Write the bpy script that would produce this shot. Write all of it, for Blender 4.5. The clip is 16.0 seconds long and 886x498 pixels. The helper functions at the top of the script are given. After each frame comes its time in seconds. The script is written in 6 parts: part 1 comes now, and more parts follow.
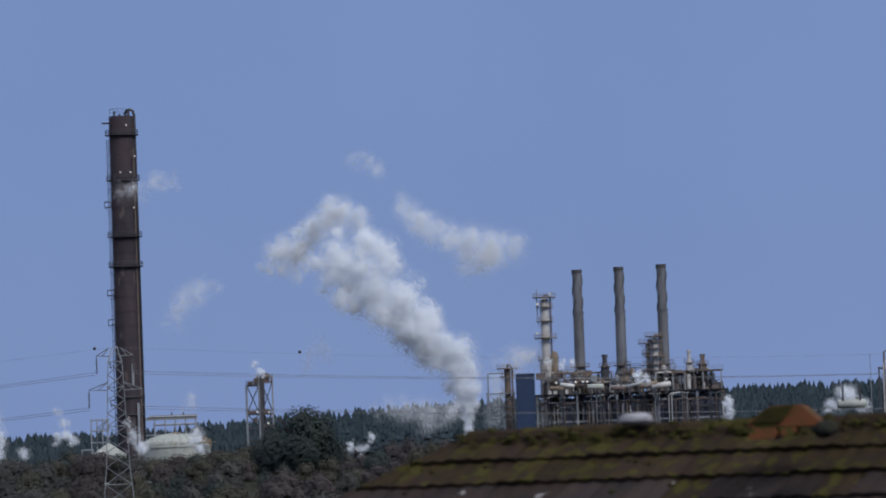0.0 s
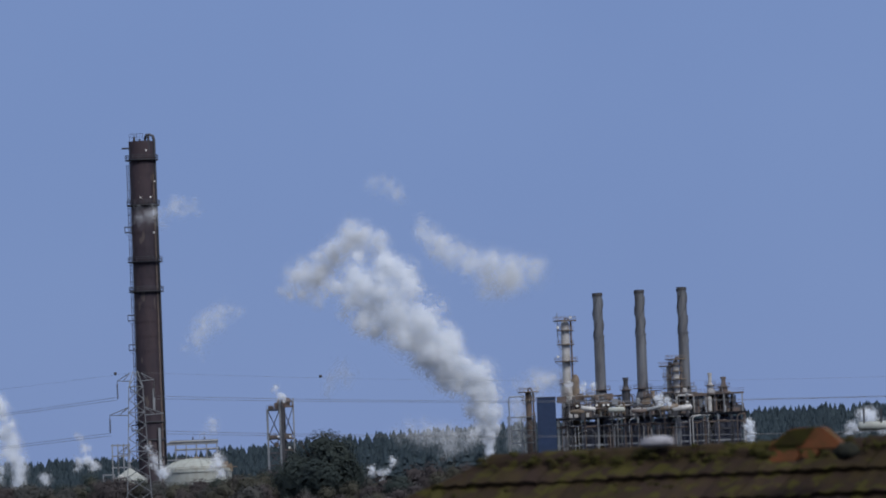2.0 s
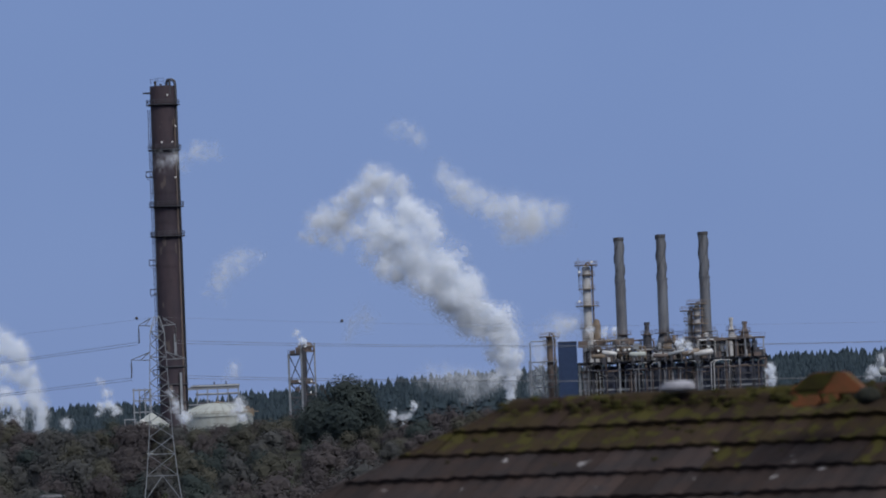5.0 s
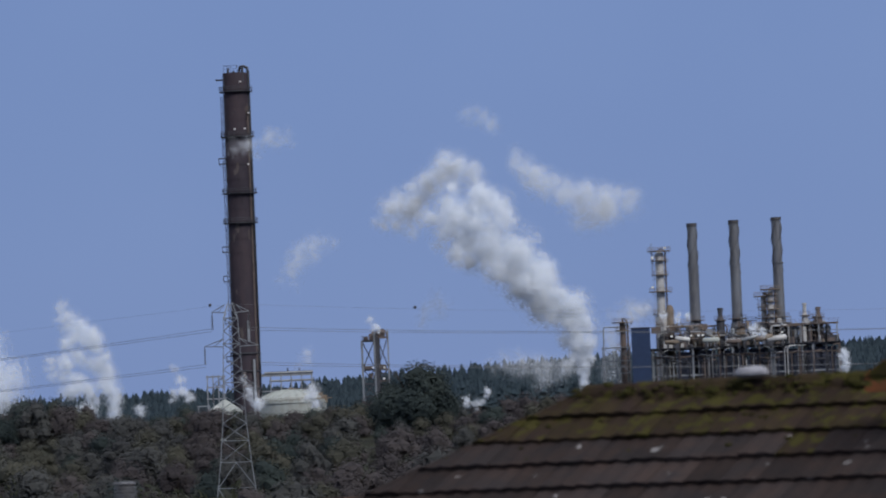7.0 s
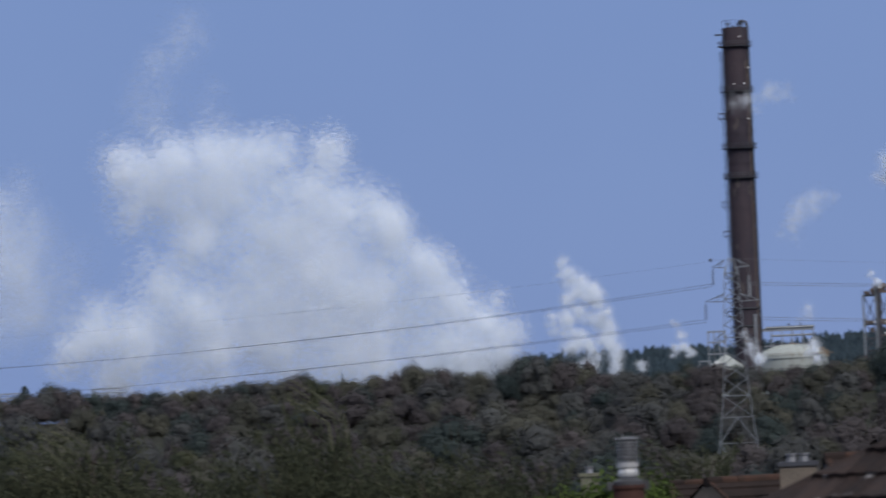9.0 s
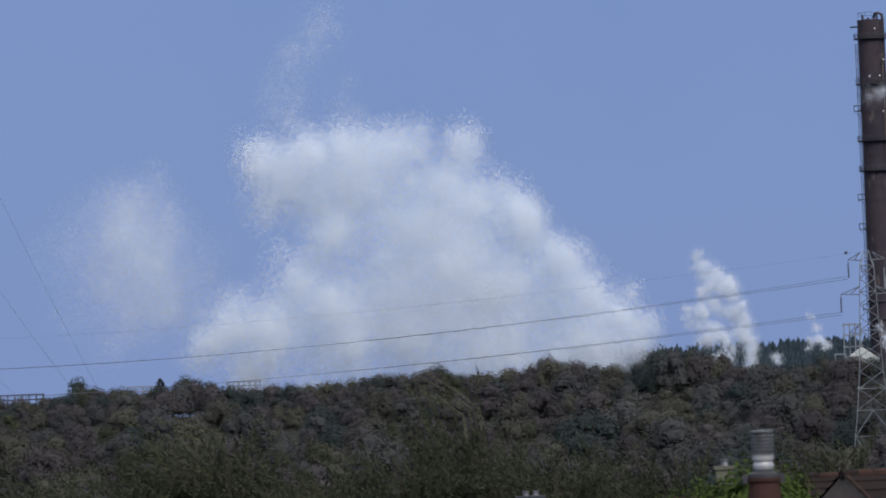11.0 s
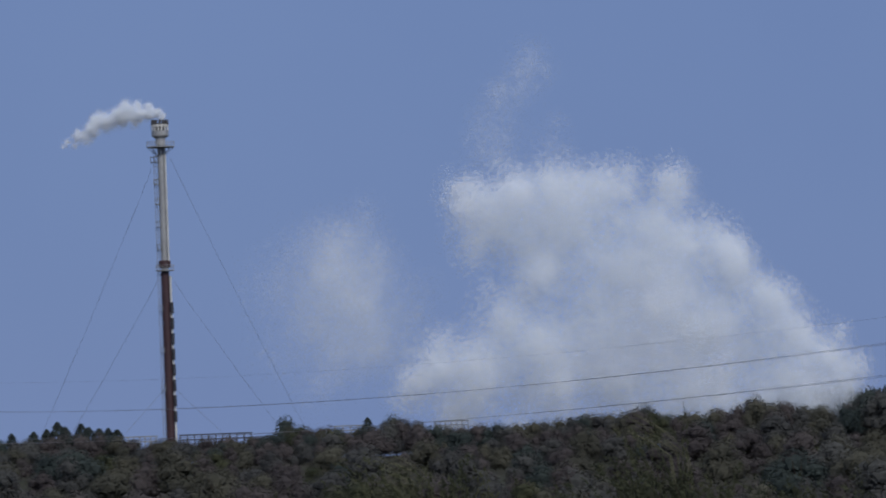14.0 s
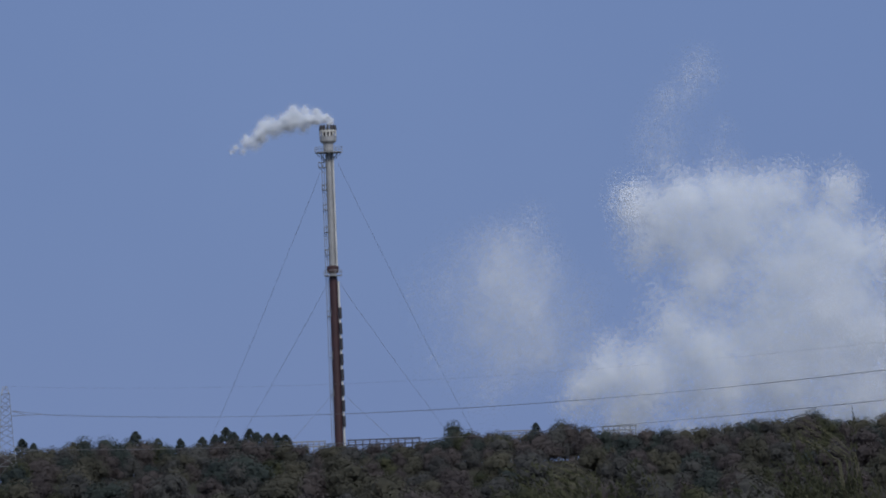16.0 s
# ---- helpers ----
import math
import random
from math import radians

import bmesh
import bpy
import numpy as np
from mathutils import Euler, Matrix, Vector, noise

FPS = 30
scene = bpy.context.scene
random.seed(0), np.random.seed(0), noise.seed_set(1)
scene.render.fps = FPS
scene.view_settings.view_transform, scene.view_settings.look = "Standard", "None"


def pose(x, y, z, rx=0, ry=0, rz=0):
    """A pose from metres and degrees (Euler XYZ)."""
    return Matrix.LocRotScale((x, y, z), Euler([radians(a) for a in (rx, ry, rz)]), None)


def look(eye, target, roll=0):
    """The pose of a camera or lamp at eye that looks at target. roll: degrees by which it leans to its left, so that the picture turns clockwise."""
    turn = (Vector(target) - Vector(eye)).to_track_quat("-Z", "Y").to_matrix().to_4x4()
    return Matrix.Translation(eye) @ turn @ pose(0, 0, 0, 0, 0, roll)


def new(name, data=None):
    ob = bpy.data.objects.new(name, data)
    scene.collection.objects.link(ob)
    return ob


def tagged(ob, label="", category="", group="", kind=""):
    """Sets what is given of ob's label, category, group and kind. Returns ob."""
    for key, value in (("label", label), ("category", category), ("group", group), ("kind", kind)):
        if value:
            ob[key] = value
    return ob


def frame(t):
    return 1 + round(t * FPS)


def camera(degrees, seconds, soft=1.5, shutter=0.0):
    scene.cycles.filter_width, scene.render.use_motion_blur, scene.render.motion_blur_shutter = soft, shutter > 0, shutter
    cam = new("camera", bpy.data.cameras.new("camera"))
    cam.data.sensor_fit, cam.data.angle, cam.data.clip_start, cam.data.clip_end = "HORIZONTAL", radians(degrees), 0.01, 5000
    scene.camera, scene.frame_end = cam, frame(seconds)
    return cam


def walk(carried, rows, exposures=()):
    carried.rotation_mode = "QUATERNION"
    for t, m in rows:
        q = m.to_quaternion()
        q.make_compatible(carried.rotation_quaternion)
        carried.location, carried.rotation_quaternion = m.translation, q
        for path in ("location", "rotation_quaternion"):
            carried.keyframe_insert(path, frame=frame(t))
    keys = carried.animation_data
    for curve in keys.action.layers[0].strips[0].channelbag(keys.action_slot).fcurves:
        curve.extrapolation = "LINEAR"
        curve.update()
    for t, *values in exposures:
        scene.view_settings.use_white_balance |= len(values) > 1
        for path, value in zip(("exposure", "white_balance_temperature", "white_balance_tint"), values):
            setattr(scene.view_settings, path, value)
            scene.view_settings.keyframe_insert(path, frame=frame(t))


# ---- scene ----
cam = camera(10.0, 16.0, soft=1.9, shutter=0.3)
EYE_Z = 7.0  # upper-floor lookout above the gardens

# seconds, bearing to the right of north, pitch, roll: a hand-held pan from one spot
PAN = [
    (0.0, 3.751, 2.844, -2.025), (0.5, 3.890, 2.652, -2.103), (1.0, 3.801, 2.544, -2.304), (1.5, 3.831, 2.929, -2.465),
    (2.0, 3.531, 3.121, -2.251), (2.5, 3.558, 2.812, -2.183), (3.0, 3.482, 2.458, -2.149), (3.5, 3.223, 2.475, -2.290),
    (3.7, 3.210, 2.545, -2.270), (5.8, 3.285, 2.475, -2.250),
    (6.0, 3.259, 2.462, -2.233), (6.5, 3.056, 2.343, -2.377), (7.0, 2.434, 2.382, -2.349), (7.5, 1.765, 2.520, -2.421),
    (8.0, 0.065, 3.009, -2.305), (8.5, -1.167, 2.383, -2.501), (9.0, -3.243, 2.113, -2.474), (9.5, -4.661, 2.285, -2.448),
    (9.7, -4.865, 2.315, -2.450), (11.8, -4.730, 1.870, -2.460),
    (12.0, -4.843, 1.838, -2.475), (12.5, -5.324, 2.107, -2.584), (13.0, -5.805, 2.682, -2.555), (13.5, -6.349, 2.598, -2.364),
    (14.0, -7.102, 2.641, -2.196), (14.5, -7.886, 2.300, -2.285), (15.0, -8.549, 2.025, -2.310), (15.5, -8.849, 2.469, -2.334),
    (16.0, -9.000, 2.770, -2.175),
]


def aim(az, el, roll):
    a, e = radians(az), radians(el)
    eye = Vector((0, 0, EYE_Z))
    way = Vector((math.sin(a) * math.cos(e), math.cos(a) * math.cos(e), math.sin(e)))
    return look(eye, eye + way * 100, roll)


walk(cam, [(t, aim(az, el, roll)) for t, az, el, roll in PAN],
     [(0, 0.0), (8.0, 0.0), (9.0, 0.08), (12.2, 0.10), (13.2, -0.03), (14.0, -0.22), (16.0, -0.22)])
cam.data.dof.use_dof = True
cam.data.dof.focus_distance = 1500
cam.data.dof.aperture_fstop = 7.0

scene.cycles.transparent_max_bounces = 32

# ---- light ----
SUN_EL, SUN_AZ = 38.0, 150.0  # degrees; bearing clockwise from north
world = bpy.data.worlds.new("sky")
scene.world = world
world.use_nodes = True
wt = world.node_tree
wt.nodes.clear()
w_out = wt.nodes.new("ShaderNodeOutputWorld")
w_bg = wt.nodes.new("ShaderNodeBackground")
w_sky = wt.nodes.new("ShaderNodeTexSky")
w_sky.sky_type, w_sky.sun_disc = "NISHITA", False
w_sky.sun_elevation, w_sky.sun_rotation = radians(SUN_EL), radians(SUN_AZ)
w_sky.dust_density, w_sky.ozone_density = 0.4, 2.0
w_gain = wt.nodes.new("ShaderNodeVectorMath")
w_gain.operation = "SCALE"
w_gain.inputs["Scale"].default_value = 0.08
w_co = wt.nodes.new("ShaderNodeTexCoord")
w_sep = wt.nodes.new("ShaderNodeSeparateXYZ")
w_up = wt.nodes.new("ShaderNodeMapRange")
w_up.inputs["From Min"].default_value, w_up.inputs["From Max"].default_value = 0.12, 0.75
w_noise = wt.nodes.new("ShaderNodeTexNoise")
w_noise.inputs["Scale"].default_value, w_noise.inputs["Detail"].default_value = 9.0, 4.0
w_low = wt.nodes.new("ShaderNodeMix")  # the slate-blue cloud deck low down
w_low.data_type = "RGBA"
w_low.inputs["A"].default_value, w_low.inputs["B"].default_value = (0.146, 0.228, 0.480, 1), (0.186, 0.276, 0.535, 1)
w_deck = wt.nodes.new("ShaderNodeMix")  # paler broken cloud overhead
w_deck.data_type = "RGBA"
w_deck.inputs["B"].default_value = (0.86, 0.90, 1.00, 1)
w_mix = wt.nodes.new("ShaderNodeMix")
w_mix.data_type = "RGBA"
w_mix.inputs["Factor"].default_value = 0.94
for a, b in ((w_co.outputs["Generated"], w_sep.inputs[0]), (w_sep.outputs["Z"], w_up.inputs["Value"]), (w_co.outputs["Generated"], w_noise.inputs["Vector"]),
             (w_noise.outputs["Fac"], w_low.inputs["Factor"]), (w_low.outputs["Result"], w_deck.inputs["A"]), (w_up.outputs["Result"], w_deck.inputs["Factor"]),
             (w_sky.outputs[0], w_gain.inputs[0]), (w_gain.outputs[0], w_mix.inputs["A"]), (w_deck.outputs["Result"], w_mix.inputs["B"]),
             (w_mix.outputs["Result"], w_bg.inputs["Color"]), (w_bg.outputs[0], w_out.inputs["Surface"])):
    wt.links.new(a, b)

sun = new("sun", bpy.data.lights.new("sun", "SUN"))
sun.data.energy, sun.data.angle, sun.data.color = 2.0, radians(12), (1.0, 0.965, 0.92)
sd = Vector((math.sin(radians(SUN_AZ)) * math.cos(radians(SUN_EL)), math.cos(radians(SUN_AZ)) * math.cos(radians(SUN_EL)), math.sin(radians(SUN_EL))))
sun.matrix_world = look(sd * 100, (0, 0, 0))


# ---- materials ----
def mat(name, c1, c2=None, c3=None, scale=1.0, fine=8.0, rough=0.7, metal=0.0, bump=0.15, stretch=(1, 1, 1), per_piece=0.0, spots=None):
    """Two tones in large blotches, a third in fine grain, with relief; per_piece varies the value from object to object."""
    m = bpy.data.materials.new(name)
    m.use_nodes = True
    nt = m.node_tree
    ns, ln = nt.nodes, nt.links
    b = ns["Principled BSDF"]
    b.inputs["Roughness"].default_value, b.inputs["Metallic"].default_value = rough, metal
    b.inputs["Specular IOR Level"].default_value = 0.5 if rough < 0.8 else 0.06  # rough matt stuff has no sheen
    c2 = c2 or tuple(v * 0.75 for v in c1)
    c3 = c3 or tuple(v * 0.6 for v in c1)
    co = ns.new("ShaderNodeNewGeometry")
    mp = ns.new("ShaderNodeMapping")
    mp.inputs["Scale"].default_value = stretch
    ln.new(co.outputs["Position"], mp.inputs["Vector"])
    n1 = ns.new("ShaderNodeTexNoise")
    n1.inputs["Scale"].default_value, n1.inputs["Detail"].default_value = scale, 5
    n2 = ns.new("ShaderNodeTexNoise")
    n2.inputs["Scale"].default_value, n2.inputs["Detail"].default_value = scale * fine, 4
    for n in (n1, n2):
        ln.new(mp.outputs[0], n.inputs["Vector"])
    r1 = ns.new("ShaderNodeMapRange")
    r1.inputs["From Min"].default_value, r1.inputs["From Max"].default_value = 0.38, 0.62
    r2 = ns.new("ShaderNodeMapRange")
    r2.inputs["From Min"].default_value, r2.inputs["From Max"].default_value, r2.inputs["To Max"].default_value = 0.45, 0.75, 0.7
    ln.new(n1.outputs["Fac"], r1.inputs["Value"])
    ln.new(n2.outputs["Fac"], r2.inputs["Value"])
    m1, m2 = ns.new("ShaderNodeMix"), ns.new("ShaderNodeMix")
    m1.data_type = m2.data_type = "RGBA"
    m1.inputs["A"].default_value, m1.inputs["B"].default_value = (*c1, 1), (*c2, 1)
    m2.inputs["B"].default_value = (*c3, 1)
    ln.new(r1.outputs[0], m1.inputs["Factor"])
    ln.new(r2.outputs[0], m2.inputs["Factor"])
    ln.new(m1.outputs["Result"], m2.inputs["A"])
    last = m2.outputs["Result"]
    if spots:  # sparse pale patches of lichen
        n3 = ns.new("ShaderNodeTexNoise")
        n3.inputs["Scale"].default_value, n3.inputs["Detail"].default_value = spots[1], 2
        ln.new(mp.outputs[0], n3.inputs["Vector"])
        r3 = ns.new("ShaderNodeMapRange")
        r3.inputs["From Min"].default_value, r3.inputs["From Max"].default_value = spots[2], spots[2] + 0.03
        ln.new(n3.outputs["Fac"], r3.inputs["Value"])
        m3 = ns.new("ShaderNodeMix")
        m3.data_type = "RGBA"
        m3.inputs["B"].default_value = (*spots[0], 1)
        ln.new(r3.outputs[0], m3.inputs["Factor"])
        ln.new(last, m3.inputs["A"])
        last = m3.outputs["Result"]
    if per_piece:
        oi = ns.new("ShaderNodeObjectInfo")
        rr = ns.new("ShaderNodeMapRange")
        rr.inputs["To Min"].default_value, rr.inputs["To Max"].default_value = 1 - per_piece, 1 + per_piece
        ln.new(oi.outputs["Random"], rr.inputs["Value"])
        vm = ns.new("ShaderNodeVectorMath")
        vm.operation = "SCALE"
        ln.new(last, vm.inputs[0])
        ln.new(rr.outputs[0], vm.inputs["Scale"])
        last = vm.outputs[0]
    ln.new(last, b.inputs["Base Color"])
    if bump:
        bp = ns.new("ShaderNodeBump")
        bp.inputs["Strength"].default_value, bp.inputs["Distance"].default_value = bump, 0.3 / scale / fine
        ln.new(n2.outputs["Fac"], bp.inputs["Height"])
        ln.new(bp.outputs[0], b.inputs["Normal"])
    return m


def leaf_mat(name, c1, c2, patch=0.03, glow=0.25):
    """Foliage: each leaf clump its own tone between c1 and c2, drifting in patches, a little light let through."""
    m = bpy.data.materials.new(name)
    m.use_nodes = True
    nt = m.node_tree
    ns, ln = nt.nodes, nt.links
    b = ns["Principled BSDF"]
    b.inputs["Roughness"].default_value = 0.75
    b.inputs["Specular IOR Level"].default_value = 0.05
    g = ns.new("ShaderNodeNewGeometry")
    n = ns.new("ShaderNodeTexNoise")
    n.inputs["Scale"].default_value, n.inputs["Detail"].default_value = patch, 3
    ln.new(g.outputs["Position"], n.inputs["Vector"])
    ad = ns.new("ShaderNodeMath")
    ad.operation = "MULTIPLY_ADD"
    ad.inputs[1].default_value = 0.22
    ln.new(g.outputs["Random Per Island"], ad.inputs[0])
    mr = ns.new("ShaderNodeMapRange")
    mr.inputs["From Min"].default_value, mr.inputs["From Max"].default_value, mr.inputs["To Max"].default_value = 0.35, 0.65, 0.75
    ln.new(n.outputs["Fac"], mr.inputs["Value"])
    ln.new(mr.outputs[0], ad.inputs[2])
    mx = ns.new("ShaderNodeMix")
    mx.data_type = "RGBA"
    mx.inputs["A"].default_value, mx.inputs["B"].default_value = (*c1, 1), (*c2, 1)
    ln.new(ad.outputs[0], mx.inputs["Factor"])
    ln.new(mx.outputs["Result"], b.inputs["Base Color"])
    tr = ns.new("ShaderNodeBsdfTranslucent")
    ln.new(mx.outputs["Result"], tr.inputs["Color"])
    ms = ns.new("ShaderNodeMixShader")
    ms.inputs[0].default_value = glow
    ln.new(b.outputs[0], ms.inputs[1])
    ln.new(tr.outputs[0], ms.inputs[2])
    ln.new(ms.outputs[0], ns["Material Output"].inputs["Surface"])
    return m


def steam_mat(name, tone, cover):
    m = bpy.data.materials.new(name)
    m.use_nodes = True
    ns, ln = m.node_tree.nodes, m.node_tree.links
    ns.remove(ns["Principled BSDF"])
    d, t, ms = ns.new("ShaderNodeBsdfDiffuse"), ns.new("ShaderNodeBsdfTranslucent"), ns.new("ShaderNodeMixShader")
    for n in (d, t):
        n.inputs["Color"].default_value = (*tone, 1)
    ms.inputs[0].default_value = 0.42
    ln.new(d.outputs[0], ms.inputs[1])
    ln.new(t.outputs[0], ms.inputs[2])
    clear, thin = ns.new("ShaderNodeBsdfTransparent"), ns.new("ShaderNodeMixShader")
    thin.inputs[0].default_value = cover
    ln.new(clear.outputs[0], thin.inputs[1])
    ln.new(ms.outputs[0], thin.inputs[2])
    ln.new(thin.outputs[0], ns["Material Output"].inputs["Surface"])
    return m


RUST = mat("brown_weathered_steel", (0.0304, 0.0226, 0.0330), (0.0416, 0.0275, 0.0350), (0.0183, 0.0154, 0.0240), 0.16, 6, 0.75, 0.1, 0.2, (1, 1, 0.35), spots=((0.075, 0.060, 0.058), 0.35, 0.66))
DARKSTEEL = mat("dark_steel", (0.058, 0.060, 0.072), scale=0.4, rough=0.6, metal=0.3)
STEEL = mat("galvanised_steel", (0.28, 0.30, 0.32), (0.22, 0.23, 0.25), scale=0.5, rough=0.5, metal=0.4)
PYLON = mat("galvanised_tower_steel", (0.20, 0.22, 0.24), (0.15, 0.165, 0.185), scale=0.5, rough=0.55, metal=0.3)
STACK = mat("streaked_grey_stack_steel", (0.135, 0.148, 0.172), (0.085, 0.090, 0.104), (0.19, 0.19, 0.195), 0.5, 5, 0.6, 0.2, 0.1, (1, 1, 0.12))
STACKDARK = mat("soot_dark_steel", (0.055, 0.055, 0.062), scale=0.6, rough=0.7)
SILVER = mat("aluminium_cladding", (0.50, 0.51, 0.52), (0.40, 0.40, 0.40), (0.33, 0.30, 0.27), 0.4, 6, 0.45, 0.15, 0.1)
TAN = mat("ochre_painted_steel", (0.20, 0.155, 0.110), (0.15, 0.115, 0.085), (0.10, 0.08, 0.065), 0.5, 6, 0.7)
BROWN = mat("rusty_pipework", (0.110, 0.082, 0.072), (0.078, 0.064, 0.062), (0.160, 0.125, 0.105), 0.5, 6, 0.7)
NAVY = mat("navy_cladding", (0.0099, 0.0300, 0.0878), (0.0077, 0.0240, 0.0715), (0.0138, 0.0390, 0.1040), 0.1, 8, 0.6)
FURNACE = mat("dark_furnace_casing", (0.042, 0.052, 0.088), (0.060, 0.068, 0.10), scale=0.2, rough=0.7)
CREAM = mat("pale_tank_paint", (0.36, 0.39, 0.37), (0.30, 0.32, 0.30), (0.24, 0.24, 0.21), 0.12, 6, 0.6, 0, 0.1, (1, 1, 0.5))
MAROON = mat("maroon_paint", (0.050, 0.022, 0.027), (0.038, 0.018, 0.022), scale=0.4, rough=0.55)
WHITEPAINT = mat("off_white_paint", (0.62, 0.62, 0.60), (0.52, 0.52, 0.50), scale=0.4, rough=0.5)
FLAREGREY = mat("pale_grey_flare_steel", (0.36, 0.37, 0.38), (0.29, 0.30, 0.31), (0.24, 0.24, 0.25), 0.4, 6, 0.5, 0.3, 0.1, (1, 1, 0.3))
LAMPGLASS = mat("lamp_housing_white", (0.85, 0.85, 0.82), scale=1, rough=0.3, bump=0)
CABLE = mat("weathered_conductor", (0.16, 0.17, 0.19), scale=1, rough=0.6, metal=0.3, bump=0)
GLASSINS = mat("insulator_glaze", (0.07, 0.07, 0.075), scale=1, rough=0.3, bump=0)
SOIL = mat("rough_heath_ground", (0.030, 0.028, 0.022), (0.026, 0.030, 0.018), (0.038, 0.032, 0.026), 0.02, 30, 0.95)
BARK = mat("dull_bark", (0.075, 0.060, 0.048), scale=1.5, rough=0.9)
# the next four leaf tones carry extra blue, painted in as hillside haze
LEAF_OLIVE = leaf_mat("hazy_olive_birch_leaves", (0.0549, 0.0562, 0.0478), (0.0970, 0.0951, 0.0738), 0.07)
LEAF_BROWN = leaf_mat("hazy_brown_autumn_twigs", (0.0564, 0.0504, 0.0538), (0.0927, 0.0825, 0.0827), 0.07)
LEAF_DARK = leaf_mat("hazy_dark_green_leaves", (0.0297, 0.0404, 0.0420), (0.0570, 0.0712, 0.0661), 0.09)
LEAF_GREY = leaf_mat("hazy_grey_green_scrub", (0.0523, 0.0543, 0.0573), (0.0881, 0.0906, 0.0875), 0.07)
LEAF_NEAR = leaf_mat("willow_green_leaves", (0.0300, 0.0370, 0.0250), (0.0800, 0.0830, 0.0500), 0.25)
WILLOW_SHOOT = mat("pale_willow_shoot", (0.13, 0.13, 0.085), (0.09, 0.10, 0.06), scale=2, rough=0.8, bump=0)
LEAF_LIME = leaf_mat("yellow_green_hedge_leaves", (0.0327, 0.0536, 0.0135), (0.0748, 0.1071, 0.0270))
# needle green lifted towards blue: distance haze put into the base colour
HAZY_FIR = leaf_mat("hazy_spruce_needles", (0.0340, 0.0520, 0.0660), (0.0500, 0.0710, 0.0850), 0.02)
STEAM = steam_mat("white_steam", (0.92, 0.955, 1.0), 0.20)
STEAM_THIN = steam_mat("thin_white_steam", (0.92, 0.955, 1.0), 0.08)
TILE = mat("weathered_concrete_tile", (0.0285, 0.0235, 0.0238), (0.0385, 0.0272, 0.0245), (0.0200, 0.0182, 0.0190), 3, 9, 0.9, 0, 0.5, (1, 1, 2.4), per_piece=0.34, spots=((0.25, 0.24, 0.24), 4.6, 0.69))
MOSSTILE = mat("moss_grown_tile", (0.0270, 0.0180, 0.0150), (0.0340, 0.0250, 0.0120), (0.0190, 0.0150, 0.0110), 5, 8, 0.95, 0, 0.6, per_piece=0.2, spots=((0.040, 0.036, 0.011), 7, 0.56))
MOSS = mat("roof_moss", (0.0306, 0.0306, 0.0085), (0.0221, 0.0187, 0.0085), (0.0442, 0.0425, 0.0119), 9, 8, 1.0, 0, 0.8)
TERRACOTTA = mat("orange_terracotta", (0.1418, 0.0520, 0.0252), (0.1080, 0.0468, 0.0240), (0.0675, 0.0494, 0.0192), 7, 6, 0.85, 0, 0.4, spots=((0.055, 0.052, 0.016), 8, 0.56))
BRICKRED = mat("red_brick_clay", (0.085, 0.040, 0.030), (0.062, 0.034, 0.029), scale=4, rough=0.9)
MORTAR = mat("pale_mortar", (0.30, 0.30, 0.33), (0.24, 0.24, 0.26), scale=6, rough=0.9)
DARKMOSS = mat("blackened_moss", (0.020, 0.022, 0.020), (0.030, 0.030, 0.022), scale=12, rough=1.0)
RENDERWALL = mat("buff_roughcast", (0.17, 0.14, 0.115), (0.135, 0.115, 0.095), scale=2, rough=0.95)
GREYWALL = mat("grey_roughcast", (0.085, 0.09, 0.10), (0.065, 0.07, 0.075), scale=2, rough=0.95)
YELLOWSTONE = mat("pale_yellow_roughcast", (0.1520, 0.1520, 0.1105), (0.1280, 0.1200, 0.0935), scale=3, rough=0.95)
REDROOF = mat("red_brown_roof_tile", (0.029, 0.021, 0.019), (0.022, 0.017, 0.016), scale=1.5, rough=0.9)
RIDGERED = mat("dull_red_ridge_clay", (0.062, 0.036, 0.028), (0.042, 0.028, 0.023), scale=3, rough=0.9)
COWL = mat("weathered_zinc", (0.22, 0.22, 0.23), (0.15, 0.15, 0.155), scale=8, rough=0.5, metal=0.5)


